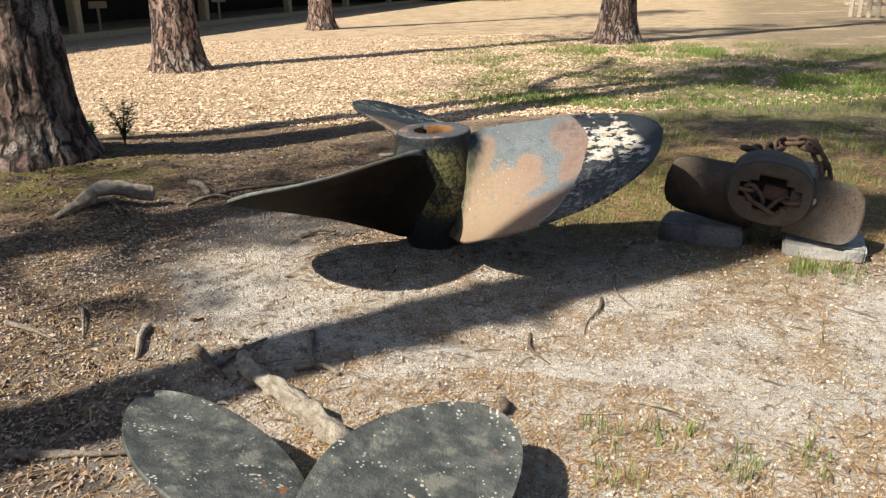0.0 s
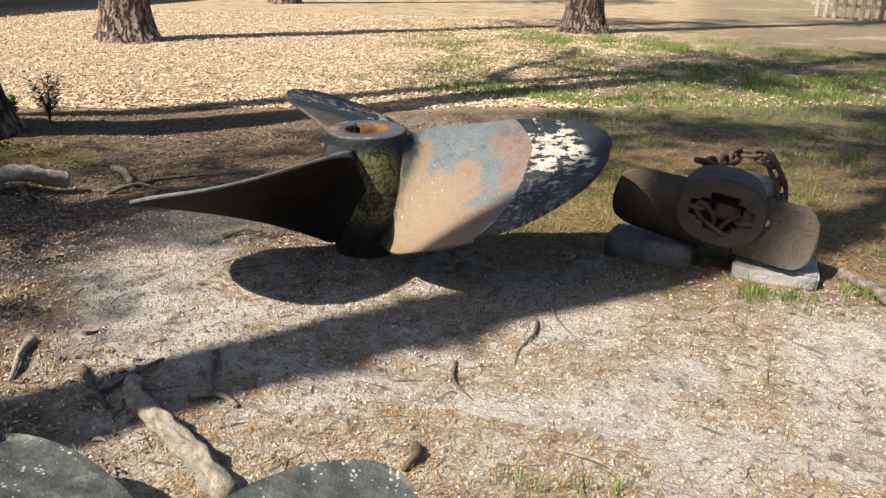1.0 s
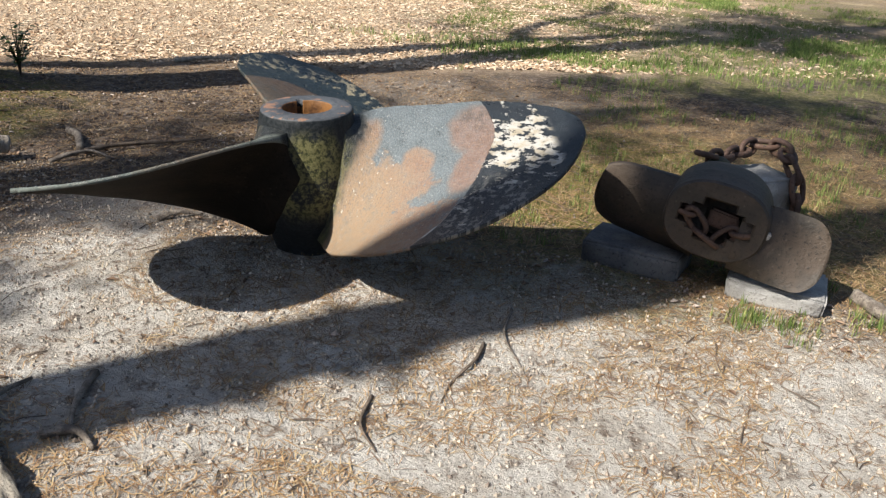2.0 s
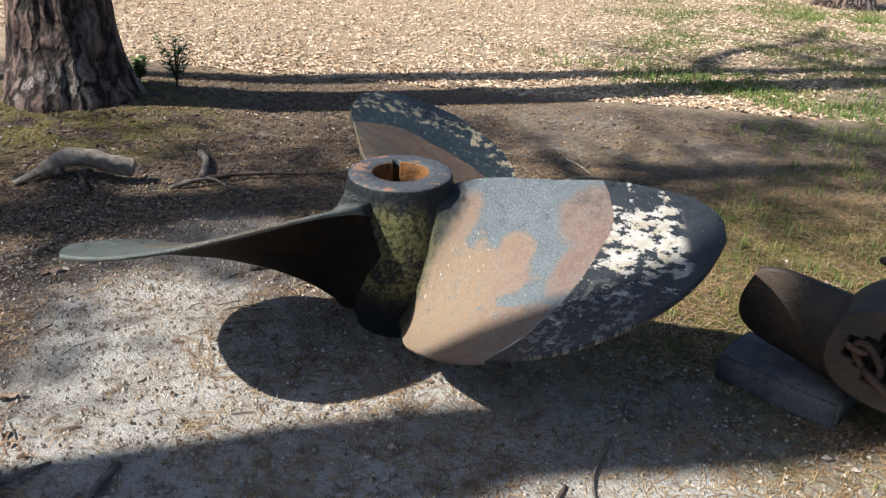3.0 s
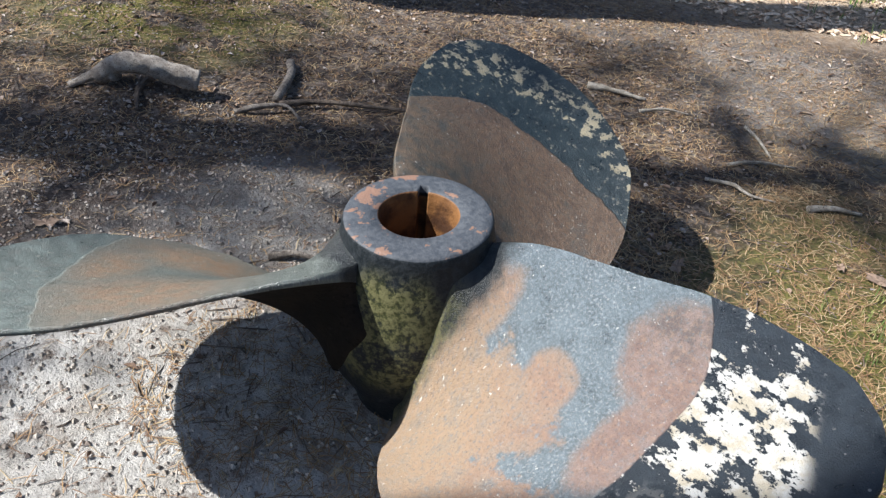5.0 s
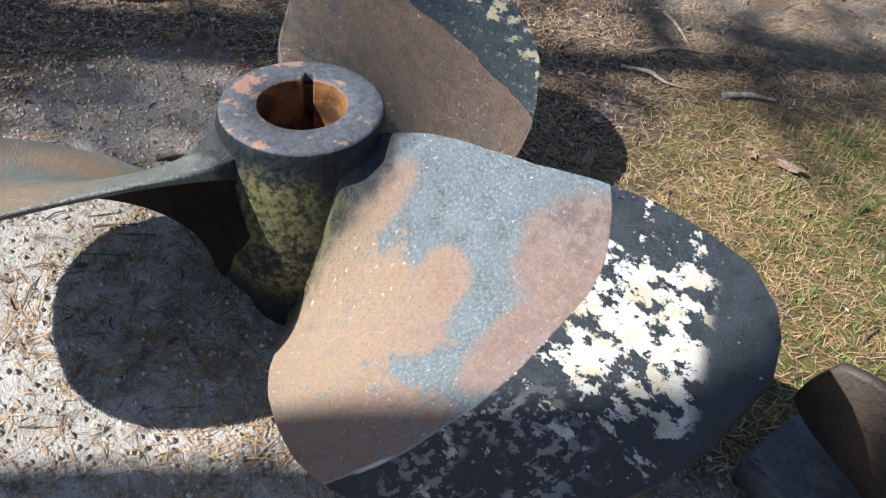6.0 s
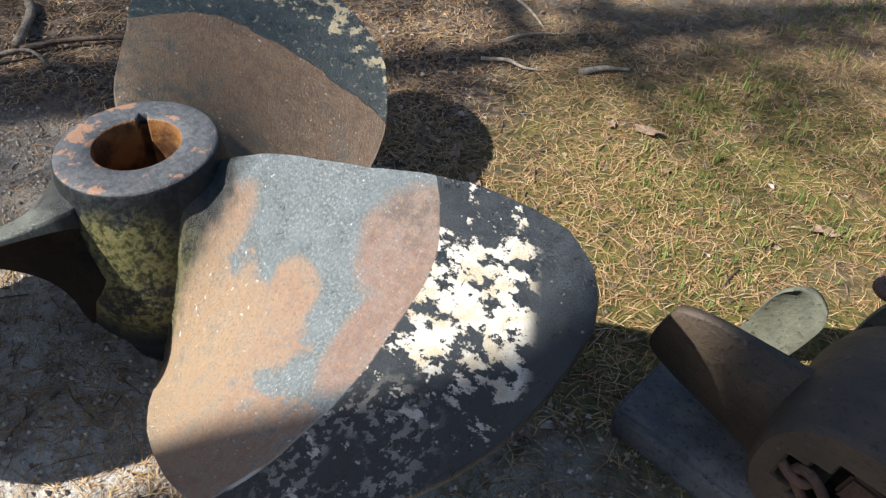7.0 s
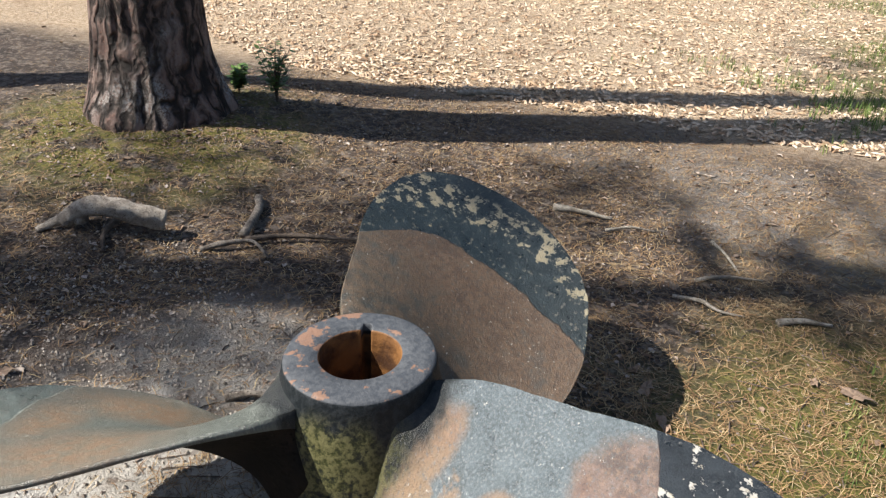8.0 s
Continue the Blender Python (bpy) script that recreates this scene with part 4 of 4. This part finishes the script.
fence = tagged(new("picket_fence"), "weathered pale picket fence by the grass", "fence")
fence.matrix_basis = pose(5.9, 32.5, 0, 0, 0, -40)
picket = bpy.data.meshes.new("picket")
bm = box(0, 0, 0.75, 0.16, 0.04, 1.5, 0.01)
bm.to_mesh(picket)
bm.free()
picket.materials.append(PALE_WOOD)
for i in range(34):
    part("picket", picket, fence, "", pose(i * 0.33, 0, 0, 0, random.uniform(-2, 2), 0))
for z in (0.45, 1.15):
    box_part("rail", (5.4, 0.05, z, 11.4, 0.05, 0.12), PALE_WOOD, fence)


# ---- roots, sticks and stumps ----
def stick(points, radius, material, name, label, category="stick", taper=0.35, rough=0.5, sides=10, sink=0.35):
    """A dead branch or root lying on the ground; points are plan places with a lift above the ground."""
    pts = [(x, y, gh(x, y) + z + radius * (1 - sink)) for x, y, z in points]
    line = smooth_line(pts, 7)
    n = len(line)
    radii = [radius * (1 - (1 - taper) * i / (n - 1)) for i in range(n)]
    o = line[0].copy()
    v, f = tube([p - o for p in line], radii, sides, rough, points[0][0] * 9)
    ob = tagged(new(name, mesh_from(name, v, f, material)), label, category)
    ob.location = o
    return ob


stick([(-0.47, 2.88, 0), (-0.36, 2.76, 0.01), (-0.2, 2.65, 0.02), (-0.05, 2.56, 0.02), (0.07, 2.48, 0.02), (0.22, 2.38, 0.01)], 0.028, PALE_WOOD, "dead_root", "bleached exposed tree root in the sand", "root", 1.5, 0.75, 20)
stick([(-0.56, 2.74, 0), (-0.50, 2.92, 0.01), (-0.47, 3.08, 0)], 0.018, GREY_WOOD, "dead_root", "thin grey root crossing the soil", "root")
stick([(-0.72, 2.92, 0), (-0.58, 2.80, 0.01), (-0.44, 2.70, 0)], 0.018, BROWN_WOOD, "dead_root", "thin brown root crossing the soil", "root")
stick([(-0.31, 3.2, 0), (-0.22, 3.0, 0.01), (-0.12, 2.88, 0.0)], 0.014, GREY_WOOD, "dead_root", "thin grey root crossing the soil", "root")
stick([(-0.22, 2.86, 0), (-0.12, 2.9, 0.01), (-0.02, 2.86, 0.0)], 0.02, GREY_WOOD, "dead_root", "thin grey root crossing the soil", "root")
stick([(-1.07, 3.05, 0), (-1.0, 2.92, 0.012), (-0.89, 2.74, 0)], 0.021, PALE_WOOD, "fallen_stick", "grey broken stick on bare soil")
stick([(-1.52, 3.15, 0), (-1.42, 3.05, 0.02), (-1.28, 2.88, 0)], 0.012, GREY_WOOD, "fallen_stick", "thin grey twig on bare soil")
stick([(-1.75, 2.92, 0), (-1.55, 2.86, 0.01), (-1.36, 2.82, 0)], 0.013, GREY_WOOD, "fallen_stick", "thin grey twig on bare soil")
stick([(-0.85, 2.02, 0), (-0.65, 2.08, 0.0), (-0.46, 2.15, 0)], 0.02, GREY_WOOD, "dead_root", "grey surface root near the bronze propeller", "root")
stick([(0.868, 4.0, 0), (0.88, 3.85, 0.01), (0.845, 3.68, 0.0), (0.85, 3.55, 0)], 0.008, BROWN_WOOD, "fallen_stick", "dark twig on pale sand")
stick([(0.90, 4.3, 0), (0.93, 4.08, 0.01), (1.04, 3.90, 0), (1.10, 3.80, 0)], 0.007, GREY_WOOD, "fallen_stick", "bent grey twig on pale sand")
stick([(0.62, 3.48, 0), (0.66, 3.3, 0.01), (0.76, 3.2, 0)], 0.008, BROWN_WOOD, "fallen_stick", "dark twig on pale sand")
stick([(1.11, 2.97, 0), (1.24, 2.93, 0.01), (1.36, 2.86, 0)], 0.009, PALE_WOOD, "fallen_stick", "pale twig on sand")
stick([(0.66, 2.82, 0), (0.68, 2.75, 0.02), (0.66, 2.68, 0)], 0.022, BROWN_WOOD, "dead_root", "broken root end in the sand", "root")
stick([(-2.74, 4.33, 0), (-2.70, 4.40, 0.03), (-2.62, 4.46, 0.05), (-2.54, 4.50, 0.05)], 0.016, ROOT_WOOD, "dead_root", "grey root arching to a stump", "root", 2.2, 0.25, 14)
stick([(-2.62, 4.44, 0.03), (-2.54, 4.52, 0.08), (-2.47, 4.63, 0.07), (-2.41, 4.74, 0.06), (-2.36, 4.84, 0.055)], 0.046, ROOT_WOOD, "sawn_root", "sawn-off grey root rising from the soil", "root", 1.2, 0.22, 22)
stick([(-2.52, 4.66, -0.02), (-2.44, 4.56, 0.0), (-2.33, 4.50, 0.0)], 0.022, BROWN_WOOD, "dead_root", "dark root under a sawn root", "root", 0.4, 0.6, 12)
stick([(-2.45, 5.42, 0), (-2.28, 5.32, 0.02), (-2.09, 5.12, 0.03)], 0.024, GREY_WOOD, "dead_root", "forked grey root on the soil", "root", 0.9)
stick([(-2.12, 4.9, 0), (-2.06, 5.02, 0.03), (-2.0, 5.13, 0.03), (-1.84, 5.12, 0.0)], 0.016, GREY_WOOD, "dead_root", "forked grey root on the soil", "root")
stick([(-2.06, 5.12, 0.02), (-1.95, 5.3, 0.03), (-1.75, 5.55, 0.015), (-1.6, 5.75, 0)], 0.016, BROWN_WOOD, "dead_root", "long dark root on the soil", "root")
stick([(-1.00, 4.44, 0), (-0.94, 4.52, 0.02), (-0.84, 4.60, 0.0)], 0.018, GREY_WOOD, "dead_root", "small grey root by the hub", "root")
stick([(-0.42, 6.48, 0), (-0.3, 6.52, 0.015), (-0.2, 6.52, 0.01), (-0.1, 6.58, 0)], 0.011, PALE_WOOD, "fallen_stick", "bleached broken stick among needles")
stick([(-0.62, 7.14, 0), (-0.48, 7.05, 0.01), (-0.33, 6.93, 0)], 0.011, PALE_WOOD, "fallen_stick", "bleached stick among needles")
stick([(-0.44, 6.7, 0), (-0.36, 6.82, 0.015), (-0.22, 6.96, 0)], 0.011, PALE_WOOD, "fallen_stick", "bleached stick among needles")
stick([(0.03, 6.64, 0), (0.1, 6.73, 0.01), (0.2, 6.82, 0)], 0.02, PALE_WOOD, "fallen_stick", "bleached bark piece among needles")
stick([(-1.40, 6.72, 0), (-1.27, 6.80, 0.01), (-1.12, 6.9, 0)], 0.022, PALE_WOOD, "fallen_stick", "bleached bark piece among needles")
stick([(-1.05, 6.76, 0), (-0.98, 6.88, 0.02), (-0.88, 7.0, 0)], 0.011, PALE_WOOD, "fallen_stick", "bleached stick among needles")
stick([(-3.35, 7.75, 0), (-3.15, 7.95, 0.02), (-3.0, 8.12, 0)], 0.025, PALE_WOOD, "fallen_stick", "bleached stick at the edge of the chips")
stick([(2.3, 5.0, 0.0), (2.42, 4.8, 0.015), (2.5, 4.55, 0.01), (2.62, 4.3, 0.0)], 0.035, GREY_WOOD, "dead_root", "grey root beside a concrete block", "root", 0.6)


# ---- litter ----
def scatter(name, label, category, count, region, make, material, seed, keep=None):
    """Many small loose pieces as one mesh of stuff."""
    rng = np.random.default_rng(seed)
    verts, faces = [], []
    done = 0
    while done < count:
        x, y = region(rng)
        if keep and not keep(x, y, rng):
            done += 0.2
            continue
        v, f = make(rng)
        t = rng.random() * 2 * math.pi
        c, s, z, n = math.cos(t), math.sin(t), gh(x, y), len(verts)
        verts += [(x + c * p[0] - s * p[1], y + s * p[0] + c * p[1], z + p[2]) for p in v]
        faces += [tuple(i + n for i in q) for q in f]
        done += 1
    return tagged(new(name, mesh_from(name, verts, faces, material, False)), label, category, kind="stuff")


def make_needle(rng):
    l, w, h = 0.03 + 0.05 * rng.random(), 0.0008 + 0.0007 * rng.random(), 0.004 + 0.008 * rng.random()
    b = 0.012 * (rng.random() - 0.5)
    return [(-l / 2, -w, 0.002), (-l / 2, w, 0.002), (0, b + w, h), (0, b - w, h), (l / 2, w, 0.003), (l / 2, -w, 0.003)], [(0, 3, 2, 1), (3, 5, 4, 2)]


def make_straw(rng):
    l, w, h = 0.05 + 0.06 * rng.random(), 0.0007 + 0.0006 * rng.random(), 0.006 + 0.014 * rng.random()
    b = 0.02 * (rng.random() - 0.5)
    return [(-l / 2, -w, 0.004), (-l / 2, w, 0.004), (0, b + w, h), (0, b - w, h), (l / 2, w, 0.004), (l / 2, -w, 0.004)], [(0, 3, 2, 1), (3, 5, 4, 2)]


def make_twig(rng):
    l, w, b, h = 0.02 + 0.06 * rng.random() ** 2, 0.0015 + 0.002 * rng.random(), 0.015 * (rng.random() - 0.5), 0.003 + 0.008 * rng.random()
    v, f = [], []
    for x, y, z in ((-l, 0, w), (0, b, h), (l, 0, w)):
        v += [(x, y - w, z), (x, y, z + w * 1.4), (x, y + w, z)]
    for i in (0, 3):
        f += [(i, i + 3, i + 4, i + 1), (i + 1, i + 4, i + 5, i + 2)]
    return v, f


def make_chip(rng):
    l, w = 0.015 + 0.035 * rng.random() ** 2, 0.006 + 0.012 * rng.random()
    a, b, h = 0.02 * rng.random(), 0.015 * (rng.random() - 0.5), 0.004
    return [(-l, -w, 0.002), (l, -w * 0.7, 0.002 + a), (l * 0.9, w, 0.004 + a + b), (-l * 0.8, w * 0.8, 0.004 + b), (0, 0, h + a + 0.006)], [(0, 1, 4), (1, 2, 4), (2, 3, 4), (3, 0, 4)]


def make_leaf(rng):
    l, w = 0.009 + 0.02 * rng.random() ** 1.6, 0.005 + 0.010 * rng.random()
    u, d = 0.012 * rng.random(), 0.014 * rng.random()
    return [(-l, 0, 0.003), (-l * 0.3, -w, 0.006 + u), (l * 0.5, -w * 0.7, 0.005 + d), (l, 0, 0.006), (l * 0.4, w * 0.8, 0.006 + u), (-l * 0.4, w, 0.004 + d), (0, 0, 0.004)], [(0, 1, 6), (1, 2, 6), (2, 3, 6), (3, 4, 6), (4, 5, 6), (5, 0, 6)]


def make_fleck(rng):
    l, w, u = 0.003 + 0.009 * rng.random() ** 2, 0.002 + 0.004 * rng.random(), 0.006 * rng.random()
    return [(-l, -w, 0.003), (l * 0.8, -w, 0.003 + u), (l, w * 0.7, 0.005), (-l * 0.7, w, 0.004 + u)], [(0, 1, 2, 3)]


def make_crumb(rng):
    r = 0.003 + 0.008 * rng.random() ** 2
    k = [r * (0.7 + 0.6 * rng.random()) for _ in range(6)]
    return [(k[0], 0, r * 0.3), (0, k[1], r * 0.3), (-k[2], 0, r * 0.3), (0, -k[3], r * 0.3), (0, 0, k[4] * 1.2), (0, 0, -r * 0.4)], [(0, 1, 4), (1, 2, 4), (2, 3, 4), (3, 0, 4)]


def make_tuft(rng):
    v, f = [], []
    for _ in range(5):
        t, l, o = rng.random() * 6.28, 0.025 + 0.05 * rng.random(), rng.normal(0, 0.012, 2)
        w, b = 0.0022, 0.03 * rng.random()
        c, s = math.cos(t), math.sin(t)
        n = len(v)
        v += [(o[0] - s * w, o[1] + c * w, 0), (o[0] + s * w, o[1] - c * w, 0), (o[0] + c * b * 0.4 + s * w * 0.8, o[1] + s * b * 0.4 - c * w * 0.8, l * 0.6), (o[0] + c * b * 0.4 - s * w * 0.8, o[1] + s * b * 0.4 + c * w * 0.8, l * 0.6), (o[0] + c * b, o[1] + s * b, l)]
        f += [(n, n + 1, n + 2, n + 3), (n + 3, n + 2, n + 4)]
    return v, f


def make_tall_tuft(rng):
    v, f = make_tuft(rng)
    return [(p[0] * 1.6, p[1] * 1.6, p[2] * 1.25) for p in v], f


def near_field(rng):
    if rng.random() < 0.22:
        return rng.normal(-0.6, 4.0), rng.normal(4.0, 3.2)
    return rng.uniform(-4.5, 3.2) + rng.normal(0, 0.35), rng.uniform(1.4, 8.6) + rng.normal(0, 0.35)


def needle_keep(x, y, rng):
    sand = math.hypot((x - 0.9) * 0.62, y - 3.5)
    sand = min(sand, math.hypot(x + 1.35, y - 4.25) + 0.35)
    n = noise.noise((x * 1.3, y * 1.3, 5.0))
    return rng.random() < (0.24 if sand + n * 0.7 < 1.1 else 0.78) + 0.5 * n


def fleck_keep(x, y, rng):
    if min(math.hypot((x + 0.5) * 0.7, y - 3.75) + 0.5, math.hypot(x * 0.6 - 0.86, y - 3.4)) < 1.15 and rng.random() < 0.88:
        return False
    if x > -0.1 and y > 4.9 and rng.random() < 0.93:
        return False
    return rng.random() < 0.6 + 0.8 * noise.noise((x * 2.2, y * 2.2, 8.0))


def chip_field(rng):
    d, w = -0.5 + 13.7 * rng.random() ** 1.5, rng.uniform(-6, 9)
    return -2.9 - 0.47 * d + 0.88 * w, 8.6 + 0.88 * d + 0.47 * w


def chip_keep(x, y, rng):
    return y > (7.0 if x < -1.5 else 8.8) and (x < 0.5 or rng.random() < 0.25)


def grass_field(rng):
    return rng.uniform(-3.5, 8.0) + rng.normal(0, 0.4), 7.6 + 13.0 * rng.beta(1.8, 1.6)


def grass_keep(x, y, rng):
    return noise.noise((x * 0.9, y * 0.9, 11.0)) > 0.02 and x > -0.6 * (y - 8.0)


def edge_field(rng):
    return rng.uniform(0.4, 3.2), rng.uniform(4.9, 8.6)


scatter("pine_needles", "dry orange-brown pine needles strewn on soil", "needles", 98000, near_field, make_needle, NEEDLE, 1, needle_keep)
scatter("straw_needles", "long pale straw-coloured needles over moss", "needles", 17000, lambda r: (r.uniform(-1.6, 3.4) + r.normal(0, 0.3), r.uniform(4.8, 8.8) + r.normal(0, 0.25)), make_straw, NEEDLE, 21, lambda x, y, r: r.random() < 0.55 + 0.9 * noise.noise((x * 1.7, y * 1.7, 2.0)) + 0.12 * x)
scatter("pine_needles", "brown needles drifted on sand under the blade", "needles", 6500, lambda r: (r.uniform(-0.3, 1.9), r.uniform(3.3, 4.9)), make_needle, NEEDLE, 81, lambda x, y, r: r.random() < 0.5 + 1.1 * noise.noise((x * 2.6, y * 2.6, 9.0)))
scatter("pine_needles", "orange-brown needles on sand beside the bronze propeller", "needles", 11000, lambda r: (r.uniform(-0.2, 2.8), r.uniform(1.7, 3.1)), make_needle, NEEDLE, 82, lambda x, y, r: r.random() < 0.45 + 1.1 * noise.noise((x * 2.2, y * 2.2, 4.0)))
scatter("twigs", "small dark twig bits on the soil", "twigs", 3800, near_field, make_twig, BROWN_WOOD, 22, needle_keep)
scatter("soil_crumbs", "small crumbs and grit on sand", "grit", 20000, lambda r: (r.uniform(-2.5, 3.0), r.uniform(1.6, 4.9)), make_crumb, SAND_CRUMB, 2)
scatter("soil_crumbs", "dark crumbs of bark and cone on sand", "grit", 3200, lambda r: (r.normal(0.4, 1.6), r.normal(3.8, 1.5)), make_crumb, GREY_WOOD, 25)
scatter("leaf_litter", "curled brown and grey dead leaves", "leaves", 6000, near_field, make_leaf, LEAF, 3, lambda x, y, r: needle_keep(x, y, r) and fleck_keep(x, y, r))
scatter("bark_flecks", "small pale and reddish bark flecks on soil", "bark", 34000, near_field, make_fleck, FLECK, 23, fleck_keep)
scatter("wood_chips", "tan wood chips spread under the pines", "wood chips", 30000, chip_field, make_chip, CHIP, 4, chip_keep)
scatter("grass", "thin green grass tufts in the clearing", "grass", 15000, grass_field, make_tuft, GRASS, 5, grass_keep)
scatter("grass", "sparse mossy grass among needles", "grass", 900, edge_field, make_tuft, GRASS, 6, lambda x, y, r: noise.noise((x * 2, y * 2, 4)) > 0.0)
scatter("grass", "bright green grass growing in sandy soil", "grass", 1500, lambda r: (r.normal(2.8, 0.7922727272727271), r.normal(12.8, 0.7)), make_tall_tuft, GREEN_GRASS, 71, lambda x, y, r: noise.noise((x * 1.3, y * 1.3, 6.0)) > -0.05)
scatter("grass", "bright green grass growing in sandy soil", "grass", 1300, lambda r: (r.normal(0.4, 1.0), r.normal(17.6, 0.6)), make_tall_tuft, GREEN_GRASS, 72, lambda x, y, r: noise.noise((x * 1.3, y * 1.3, 6.0)) > -0.05)
scatter("grass", "bright green grass growing in sandy soil", "grass", 900, lambda r: (r.normal(-0.0, 1.2), r.normal(10.4, 0.4)), make_tall_tuft, GREEN_GRASS, 73, lambda x, y, r: noise.noise((x * 1.3, y * 1.3, 6.0)) > -0.05)
for i, (x, y, n) in enumerate(((1.84, 4.60, 44), (2.03, 4.56, 24), (2.35, 4.75, 22), (1.0, 2.72, 9), (1.25, 2.78, 11), (1.5, 2.6, 12), (1.1, 2.45, 9), (1.4, 2.35, 10), (1.7, 2.75, 10))):
    scatter("grass_tuft", "small green grass tuft in sand", "grass", n, lambda r: (x + r.normal(0, 0.05), y + r.normal(0, 0.045)), make_tuft, GRASS, 40 + i)


def shrub(x, y, height, seed):
    rng = random.Random(seed)
    ob = tagged(new("young_shrub"), "small dark green seedling beside a pine trunk", "shrub")
    ob.location = (x, y, gh(x, y))
    v, f = [], []
    stems, sf = [], []
    for _ in range(13):
        t, tilt = rng.random() * 6.28, 0.1 + 0.3 * rng.random()
        h = height * (0.6 + 0.4 * rng.random())
        pts = [Vector((math.cos(t) * tilt * h * s * s, math.sin(t) * tilt * h * s * s, h * s)) for s in (0, 0.33, 0.66, 1)]
        a, b = tube(pts, [0.005, 0.004, 0.003, 0.002], 6)
        n = len(stems)
        stems += a
        sf += [tuple(i + n for i in q) for q in b]
        for k in range(16):
            s = 0.25 + 0.75 * k / 15
            p = pts[0].lerp(pts[3], s) + Vector((0, 0, 0.01))
            u, l, w = rng.random() * 6.28, 0.045 + 0.035 * rng.random(), 0.018
            d, e = Vector((math.cos(u), math.sin(u), rng.uniform(-0.2, 0.5))), Vector((-math.sin(u), math.cos(u), 0))
            n = len(v)
            v += [p, p + d * l * 0.5 + e * w, p + d * l, p + d * l * 0.5 - e * w]
            f.append((n, n + 1, n + 2, n + 3))
    part("stem", mesh_from("stem", stems, sf, BROWN_WOOD), ob)
    part("leaves", mesh_from("leaves", v, f, FOLIAGE, False), ob, "small glossy green leaves")


shrub(-3.74, 6.32, 0.42, 4)
shrub(-3.98, 6.15, 0.20, 8)


def big_leaf(x, y, size, turn, seed):
    rng = random.Random(seed)
    n, verts, faces = 16, [(0, 0, 0.012)], []
    for i in range(n):
        t = 2 * math.pi * i / n
        r = size * (0.55 + 0.45 * abs(math.cos(t))) * (1 + 0.25 * math.sin(t * 5) + 0.1 * rng.random())
        verts.append((r * math.cos(t), r * 0.7 * math.sin(t), 0.006 + 0.02 * rng.random()))
    for i in range(n):
        faces.append((0, 1 + i, 1 + (i + 1) % n))
    ob = tagged(new("fallen_leaf", mesh_from("fallen_leaf", verts, faces, LEAF, False)), "curled pale dead leaf on the ground", "leaf", "fallen leaves")
    ob.matrix_basis = pose(x, y, gh(x, y), 4, -5, turn)


for i, (x, y, size) in enumerate(((0.495, 6.39, 0.06), (-1.67, 3.85, 0.05), (-0.05, 5.75, 0.045), (0.12, 5.62, 0.04), (1.3, 6.2, 0.05), (-1.1, 4.9, 0.03), (0.35, 6.35, 0.03), (1.75, 6.1, 0.05), (-0.9, 3.2, 0.04), (-1.5, 3.5, 0.035))):
    big_leaf(x, y, size, 50 * i, i)
